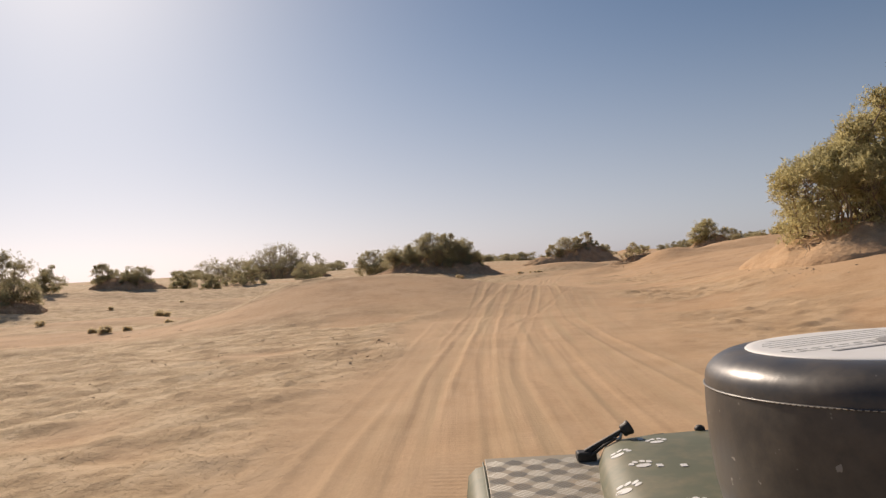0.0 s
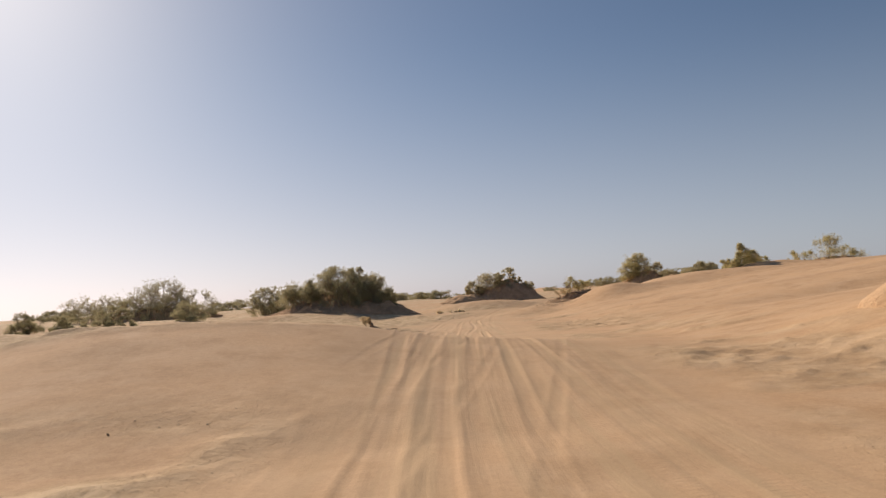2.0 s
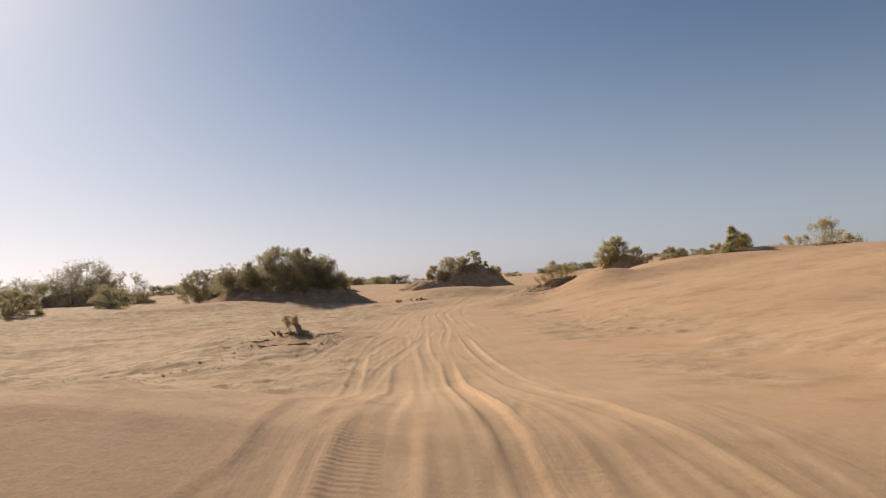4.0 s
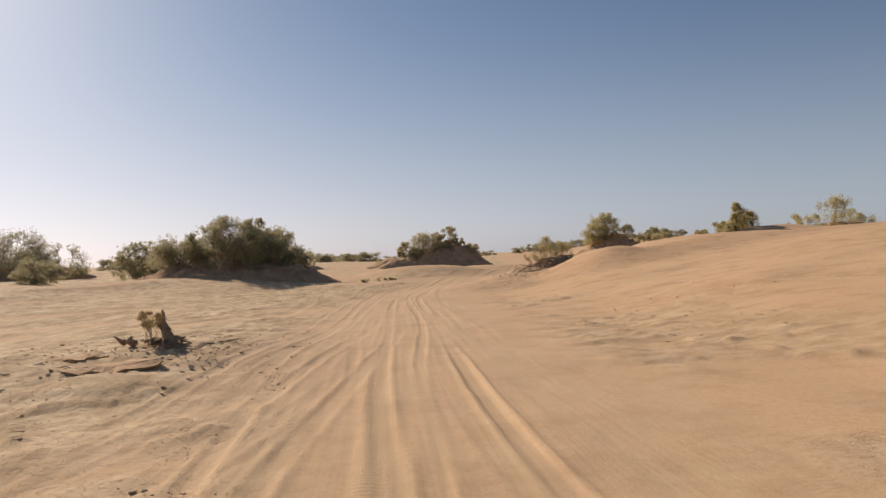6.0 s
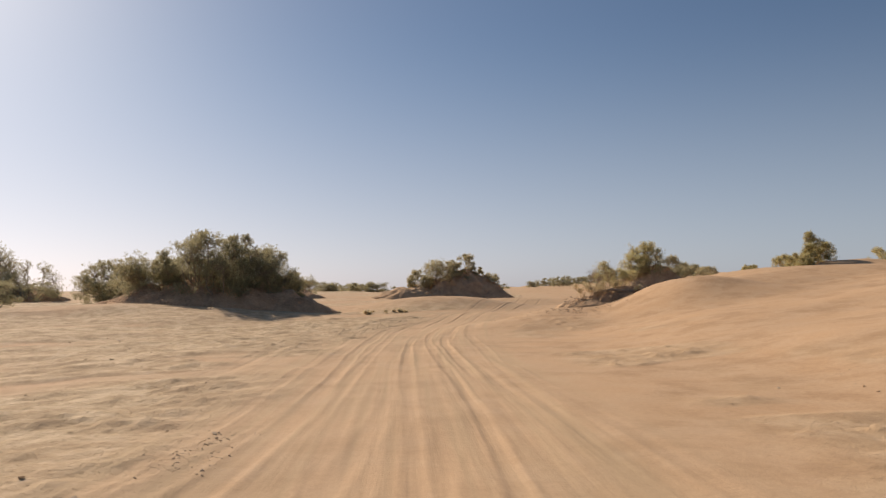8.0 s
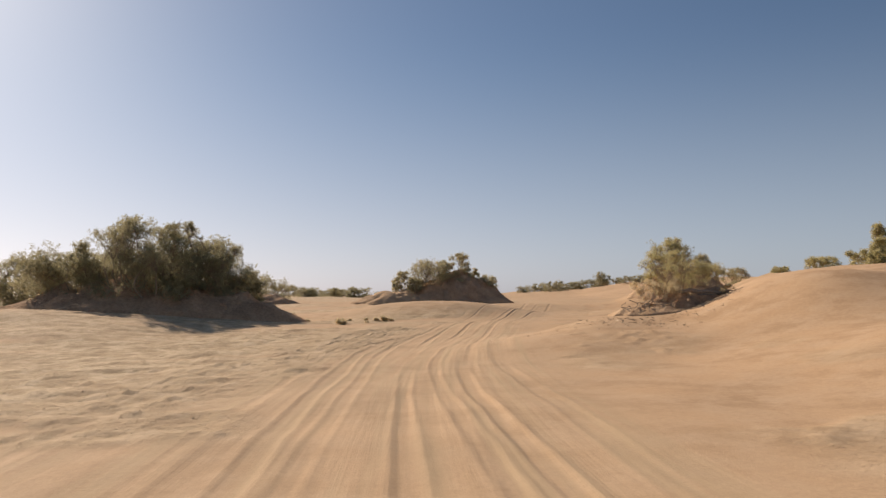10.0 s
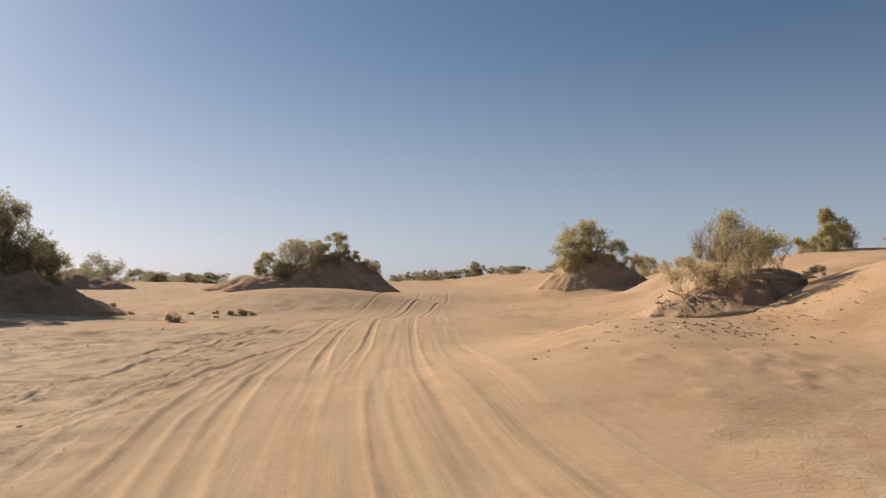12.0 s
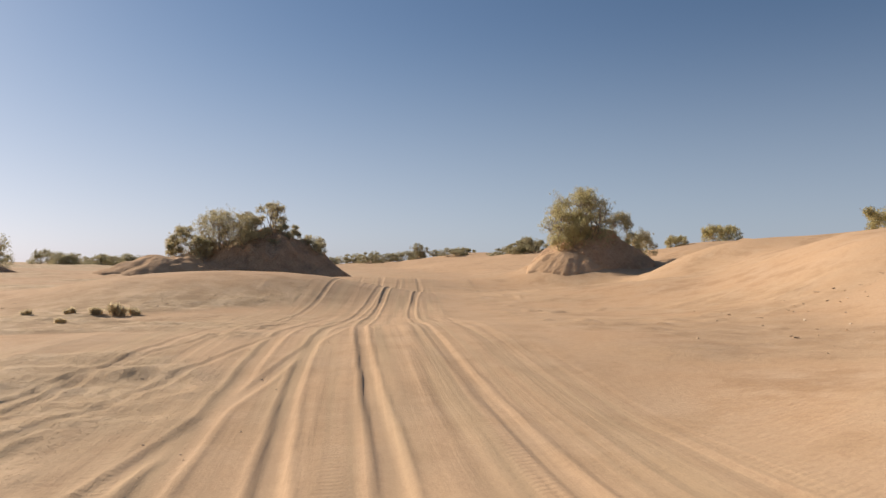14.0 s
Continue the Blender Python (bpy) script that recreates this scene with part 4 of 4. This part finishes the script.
# flakes of lifted crust
flakes = []
for cx, cy, rx, ry, n in ((-3.3, 51.6, 1.3, 0.4, 60), (-3.4, 53.4, 2.4, 1.4, 120), (-1.9, 53.2, 0.5, 2.4, 60), (-5, 49, 2.5, 3, 60), (-3.5, 57, 3, 2.5, 70), (-9, 60, 6, 7, 160), (-5.2, 62, 1.2, 3, 60), (-7.5, 57.5, 1.0, 1.5, 50), (-7, 80, 4, 9, 80), (-12, 92, 6, 8, 70), (-7, 20, 3, 6, 40), (14.0, 91.6, 3.6, 2.0, 130), (23.5, 107, 3, 3, 40), (13, 64, 4, 5, 40), (20, 101, 4, 4, 40), (10.5, 26, 2, 3, 30), (-1, 104, 4, 5, 50)):
    for _ in range(n):
        x, y, k = cx + nrng.normal(0, 0.5) * rx, cy + nrng.normal(0, 0.5) * ry, 0.015 + 0.06 * nrng.uniform(0, 1) ** 2.2
        if abs(y - 51.9) < 0.5 and cx == -3.4:
            k *= 2.0
        a = np.sort(nrng.uniform(0, 6.283, 7))
        rim = np.stack([k * np.cos(a) * nrng.uniform(0.7, 1.2, 7), k * np.sin(a) * nrng.uniform(0.5, 0.9, 7), 0 * a], 1)
        m = np.array(pose(x, y, height(x, y) + 0.012 + 0.1 * k, nrng.normal(0, 15), nrng.normal(0, 15), nrng.uniform(0, 360)))
        v = np.concatenate([rim, rim * (0.9, 0.9, 1) - (0, 0, 0.012)])
        v = v @ m[:3, :3].T + m[:3, 3]
        f = [(0, i, i + 1) for i in range(1, 6)] + [t for i in range(7) for t in ((i, i + 7, (i + 1) % 7), ((i + 1) % 7, i + 7, (i + 1) % 7 + 7))]
        flakes.append((v, np.array(f)))
fv, ff = joined(flakes)
tagged(new("crust_flakes", mesh_from("crust_flakes", fv, ff, M_STONE, False)), "curled flakes of dried mud crust", "crust", kind="stuff")


# ---------- the off-road car's nose, at the start of the drive ----------
def plain(name, colour, rough, metal=0.0, spec=0.5, wear=0.25, scale=9.0, dust=(0.45, 0.33, 0.2)):
    m, nt, out = material(name)
    pos = nt.nodes.new("ShaderNodeTexCoord").outputs["Object"]
    a = noise_node(nt, pos, scale, 6.0, 0.65)
    film = ramp(nt, a, [(0.45, (0, 0, 0)), (0.85, (wear, wear, wear))])
    finish(nt, out, blend(nt, film, colour, dust), rough, bump(nt, noise_node(nt, pos, scale * 6, 4.0), 0.06, 0.003), metal, spec)
    return m


def vinyl_material():
    """Worn dark vinyl: dust film, pale scuffs, creases."""
    m, nt, out = material("black_vinyl")
    pos = nt.nodes.new("ShaderNodeTexCoord").outputs["Object"]
    film = ramp(nt, noise_node(nt, pos, 7.0, 6.0, 0.65), [(0.42, (0, 0, 0)), (0.80, (0.30, 0.30, 0.30))])
    colour = blend(nt, film, (0.056, 0.054, 0.053), (0.40, 0.31, 0.21))
    scuff = ramp(nt, noise_node(nt, pos, 34.0, 2.0, 0.8), [(0.695, (0, 0, 0)), (0.72, (0.55, 0.55, 0.55))])
    colour = blend(nt, scuff, colour, (0.42, 0.40, 0.37))
    creases = noise_node(nt, pos, 3.5, 4.0, 0.5)
    rough = maths(nt, "ADD", 0.36, maths(nt, "MULTIPLY", film, 0.8))
    normal = bump(nt, creases, 0.35, 0.02)
    normal = bump(nt, noise_node(nt, pos, 160.0, 2.0), 0.06, 0.002, normal)
    finish(nt, out, colour, rough, normal, spec=0.45)
    return m


M_PAINT = plain("olive_paint", (0.125, 0.132, 0.080), 0.55, spec=0.35, wear=0.40)
M_VINYL = vinyl_material()
M_WHITE = plain("white_print", (0.74, 0.74, 0.72), 0.6, wear=0.25)
M_GREY = plain("grey_print", (0.34, 0.34, 0.33), 0.6)
M_PLATE = plain("chequer_aluminium", (0.33, 0.29, 0.22), 0.6, 0.2, wear=0.8, dust=(0.42, 0.30, 0.18))
M_BARS = plain("worn_tread_bars", (0.50, 0.48, 0.42), 0.5, 0.2, wear=0.5, scale=14.0)
M_STEEL = plain("zinc_steel", (0.52, 0.52, 0.50), 0.4, 0.9, wear=0.3)
M_THREAD = plain("pale_thread", (0.45, 0.42, 0.37), 0.8)
M_RUBBER = plain("black_rubber", (0.02, 0.02, 0.02), 0.6)


def lathe(name, profile, material_, sides=72):
    """A turned shape from radius and height pairs."""
    a = np.arange(sides) / sides * 2 * np.pi
    v = np.concatenate([np.stack([r * np.cos(a), r * np.sin(a), 0 * a + z], 1) for r, z in profile])
    f = [(i * sides + j, i * sides + (j + 1) % sides, (i + 1) * sides + (j + 1) % sides, (i + 1) * sides + j) for i in range(len(profile) - 1) for j in range(sides)]
    return mesh_from(name, v, np.array(f), material_)


def loft(name, sections, material_):
    """A skin through rows of points, each row as long as the next."""
    v = np.array(sections, float)
    return mesh_from(name, v, grid_faces(v.shape[0], v.shape[1])[:, ::-1], material_)


def at_z(mesh, x, y, z):
    mesh.transform(Matrix.Translation((x, y, z)))
    return mesh


def block(name, size, at, material_, bevel=0.004, turn=None):
    """A box with rounded edges."""
    bm = bmesh.new()
    bmesh.ops.create_cube(bm, size=1.0, matrix=Matrix.Diagonal((*size, 1)))
    bmesh.ops.bevel(bm, geom=bm.edges[:], offset=bevel, segments=2, profile=0.5, affect="EDGES")
    me = bpy.data.meshes.new(name)
    bm.to_mesh(me)
    bm.free()
    me.transform(Matrix.Translation(at) @ (turn if turn is not None else Matrix()))
    me.materials.append(material_)
    return me


CAR = (0.83, 1.45)
car = thing("off_road_car", *CAR, height(*CAR), "olive green off-road car with chequer-plated wings", "car")
car.matrix_world = pose(*CAR, 0.20, 0, 0, 4.3)
BONNET_X, BONNET_Z = (0.12, 0.36, 0.47, 0.52, 0.54, 0.545), (1.228, 1.222, 1.212, 1.19, 1.15, 1.08)


def bonnet_half(y):
    return np.interp(y, (-0.6, 0.3, 0.5, 0.7, 0.9), (0.62, 0.60, 0.575, 0.54, 0.50))


def bonnet_z(x, y):
    k = 0.545 / bonnet_half(y)
    return np.interp(abs(x) * k, BONNET_X, BONNET_Z) - np.interp(y, (0.3, 0.6, 0.78, 0.86), (0, 0.005, 0.015, 0.04))


rows_ = []
for y, drop in ((-0.6, 0.0), (-0.2, 0.0), (0.3, 0.0), (0.6, 0.005), (0.78, 0.015), (0.86, 0.04), (0.90, 0.09), (0.91, 0.16)):
    k = bonnet_half(y) / 0.545
    row = [(x * k, y, z - drop) for x, z in zip(BONNET_X, BONNET_Z)]
    rows_.append([(-x, y_, z) for x, y_, z in row[::-1]] + row)
bonnet = part("bonnet", loft("bonnet", rows_, M_PAINT), car, "olive bonnet with white paw stickers")
for side in (-1, 1):
    prof = ((0.47, 1.125), (0.862, 1.125), (0.893, 1.119), (0.916, 1.095), (0.925, 1.03), (0.93, 0.72), (0.92, 0.62))
    rows_ = [[(side * x, y, z - d) for x, z in (prof if side < 0 else prof[::-1])] for y, d in ((-0.6, 0), (0.3, 0), (0.83, 0.0), (0.89, 0.02), (0.91, 0.06))]
    wing = part("wing", loft("wing", rows_, M_PAINT), car)
    plate = part("chequer_plate", block("chequer_plate", (0.36, 1.46, 0.006), (side * 0.682, 0.15, 1.1295), M_PLATE, 0.0015), wing, "worn chequered aluminium plate")
    part("fold", wood_mesh("fold", [([(side * 0.868, y, 1.126) for y in (-0.58, 0.1, 0.6, 0.86)], (0.004, 0.004, 0.004, 0.003))], M_PAINT, 8), wing, "folded edge beside the plate")
    bars = []
    pitch = 0.0585
    for i in range(6):
        for j in range(24):
            cx, cy = side * (0.511 + 0.028 + i * pitch), -0.53 + j * pitch
            turn = radians(45 if (i + j) % 2 else -45)
            c, s_ = math.cos(turn), math.sin(turn)
            for k in (-2, -1, 0, 1, 2):
                l = 0.0290 - 0.0020 * abs(k)
                p = np.array(((-l, -0.0020, 0), (l, -0.0020, 0), (l, 0.0020, 0), (-l, 0.0020, 0), (-l + 0.005, 0, 0.0011), (l - 0.005, 0, 0.0011)))
                q = np.stack([p[:, 0] * c - p[:, 1] * s_ + cx - s_ * k * 0.0105, p[:, 0] * s_ + p[:, 1] * c + cy + c * k * 0.0105, p[:, 2] + 1.1326], 1)
                bars.append((q, np.array(((0, 1, 5), (0, 5, 4), (1, 2, 5), (2, 3, 4), (2, 4, 5), (3, 0, 4)))))
    v, f = joined(bars)
    tagged(part("tread_pattern", mesh_from("tread_pattern", v, f, M_BARS, False), plate), kind="stuff")
    tyre_mesh = lathe("tyre", ((0.20, -0.11), (0.36, -0.12), (0.40, -0.09), (0.405, 0.0), (0.40, 0.09), (0.36, 0.12), (0.20, 0.11), (0.20, -0.11)), M_RUBBER, 48)
    tyre_mesh.transform(Matrix.Rotation(radians(90), 4, "Y"))
    part("tyre", at_z(tyre_mesh, side * 0.74, 0.25, 0.40), car, "dusty black front tyre")
front = [[(x, 0.86, z) for x in np.linspace(-0.48, 0.48, 8)] for z in (0.55, 0.8, 1.10)]
part("radiator_panel", loft("radiator_panel", front, M_PAINT), car)


def pad(name, x, y, turn, size, cx, cy, rx, ry):
    """One rounded patch of a paw sticker, laid on the bonnet."""
    a = np.arange(16) / 16 * 2 * np.pi
    c, s_ = math.cos(radians(turn)), math.sin(radians(turn))
    px_, py_ = size * (cx + rx * np.cos(a)), size * (cy + ry * np.sin(a))
    wx, wy = x + px_ * c - py_ * s_, y + px_ * s_ + py_ * c
    rim = np.stack([wx, wy, bonnet_z(wx, wy) + 0.0012], 1)
    mid = rim.mean(0)
    low = rim - (0, 0, 0.0020)
    f = [(0, 1 + i, 1 + (i + 1) % 16) for i in range(16)]
    f += [t for i in range(16) for t in ((1 + i, 17 + i, 17 + (i + 1) % 16), (1 + i, 17 + (i + 1) % 16, 1 + (i + 1) % 16))]
    return mesh_from(name, np.concatenate([[mid], rim, low]), np.array(f), M_WHITE, False)


for x, y, turn, size in ((-0.335, 0.805, 20, 0.046), (-0.368, 0.685, -10, 0.048), (-0.492, 0.615, -35, 0.048), (-0.470, 0.465, 5, 0.048), (-0.545, 0.318, -40, 0.050),
                         (-0.44, 0.14, 5, 0.05), (0.35, 0.7, 30, 0.06), (0.4, 0.4, -20, 0.06)):
    sticker = part("paw_sticker", pad("paw_sticker", x, y, turn, size, 0, -0.32, 0.40, 0.30), car, "white paw sticker")
    for a in (-1.05, -0.36, 0.36, 1.05):
        part("toe_pad", pad("toe_pad", x, y, turn, size, 0.56 * math.sin(a), -0.08 + 0.60 * math.cos(a), 0.15, 0.23), sticker)
for x, y in ((-0.432, 0.430), (-0.379, 0.404), (-0.40, 0.74)):     # worn screw plates
    part("screw_plate", block("screw_plate", (0.016, 0.022, 0.002), (x, y, float(bonnet_z(x, y)) + 0.001), M_WHITE, 0.0006), bonnet)
# the bonnet latch: foot, arm, steel hook and rubber grip
latch = part("bonnet_latch", block("bonnet_latch", (0.060, 0.042, 0.030), (-0.552, 0.805, 1.146), M_RUBBER, 0.006), car, "black rubber bonnet latch")
part("arm", wood_mesh("arm", (([(-0.552, 0.805, 1.155), (-0.527, 0.800, 1.172), (-0.480, 0.790, 1.200), (-0.445, 0.784, 1.220)], (0.012, 0.0095, 0.0085, 0.008)),
                              ([(-0.540, 0.785, 1.150), (-0.505, 0.780, 1.178), (-0.465, 0.775, 1.202)], (0.005, 0.0045, 0.004))), M_RUBBER, 10), latch)
part("hook", wood_mesh("hook", (([(-0.468, 0.786, 1.204), (-0.460, 0.776, 1.196), (-0.452, 0.772, 1.204), (-0.446, 0.776, 1.216)], (0.005, 0.005, 0.005, 0.004)),), M_STEEL, 8), latch, "zinc-plated steel hook")
grip = lathe("grip", ((0.001, -0.014), (0.015, -0.014), (0.019, -0.010), (0.0195, 0.004), (0.022, 0.008), (0.022, 0.015), (0.018, 0.018), (0.001, 0.018)), M_RUBBER, 24)
grip.transform(Matrix.Translation((-0.432, 0.780, 1.227)) @ Matrix.Rotation(radians(62), 4, "Y"))
part("grip", grip, latch)
ball = lathe("bonnet_stop", [(0.016 * math.sin(a), -0.016 * math.cos(a) * 0.8) for a in np.linspace(0.02, 3.12, 9)], M_RUBBER, 16)
part("bonnet_stop", at_z(ball, -0.205, 0.79, 1.213), car, "small black rubber stop")

# the spare wheel lies on the bonnet, a little tipped forward
wheel = thing("spare_wheel", *CAR, 0, "spare wheel in a black vinyl cover with white print", "wheel")
wheel.matrix_world = pose(0.806, 1.410, 1.767, -2.66, -1.55, 0)
arc = [(0.345 + 0.074 * math.sin(a), -0.058 + 0.054 * math.cos(a)) for a in np.linspace(0.0, 1.57, 12)]
side_ = [(0.421, -0.075), (0.423, -0.12), (0.422, -0.18), (0.417, -0.25), (0.408, -0.30), (0.395, -0.325), (0.37, -0.335), (0.1, -0.335)]
cover = part("cover", lathe("cover", [(0.001, -0.008), (0.20, -0.007), (0.30, -0.005)] + arc + side_, M_VINYL, 128), wheel)
part("seam", lathe("seam", [(0.4205 + 0.0022 * math.cos(a), -0.0675 + 0.0022 * math.sin(a)) for a in np.linspace(0, 6.283, 7)], M_VINYL, 128), cover, "stitched seam")
thread = [tube([(0.4228 * math.cos(b), 0.4228 * math.sin(b), -0.0675) for b in (a, a + 0.5 * 6.2832 / 260, a + 0.62 * 6.2832 / 260)], (0.0008, 0.0008, 0.0006), 4) for a in np.arange(260) * 6.2832 / 260]
v, f = joined(thread)
tagged(part("stitches", mesh_from("stitches", v, f, M_THREAD), cover, "pale stitching"), kind="stuff")
part("white_disc", lathe("white_disc", [(0.001, -0.0010), (0.20, -0.0006), (0.318, -0.0004), (0.334, -0.0014), (0.3365, -0.004), (0.335, -0.009)], M_WHITE, 128), cover, "white printed disc")
part("printed_ring", lathe("printed_ring", [(0.074, 0.0008), (0.100, 0.0010)], M_GREY, 64), cover)
part("printed_ring", lathe("printed_ring", [(0.058, 0.0008), (0.063, 0.0010)], M_GREY, 64), cover)
print_turn = Matrix.Rotation(radians(23), 4, "Z")
for u, v, l, w in ((-0.175, 0.0, 0.15, 0.014), (0.175, 0.0, 0.15, 0.014), (-0.08, 0.115, 0.36, 0.0012), (-0.07, 0.145, 0.38, 0.0010), (-0.06, 0.175, 0.38, 0.0012), (-0.04, 0.208, 0.36, 0.0010), (-0.02, 0.24, 0.32, 0.0012),
                   (0.08, -0.14, 0.36, 0.0012), (0.07, -0.18, 0.32, 0.0010), (0.05, -0.22, 0.28, 0.0012), (0.0, 0.012, 0.07, 0.010), (0.0, -0.014, 0.06, 0.008)):
    part("printed_bar", block("printed_bar", (l, w, 0.0007), print_turn @ Vector((u, v, 0.0004)), M_GREY, 0.0003, print_turn), cover)
for i in range(7):      # a row of unreadable lettering beside the emblem
    for u, v, l, w in ((0, -0.016, 0.026, 0.0013), (0, 0.016, 0.026, 0.0013), (-0.0125, 0, 0.0013, 0.031)):
        part("printed_letter", block("printed_letter", (l, w, 0.0007), print_turn @ Vector((-0.29 + 0.034 * i + u, 0.052 + v, 0.0004)), M_GREY, 0.0003, print_turn), cover)
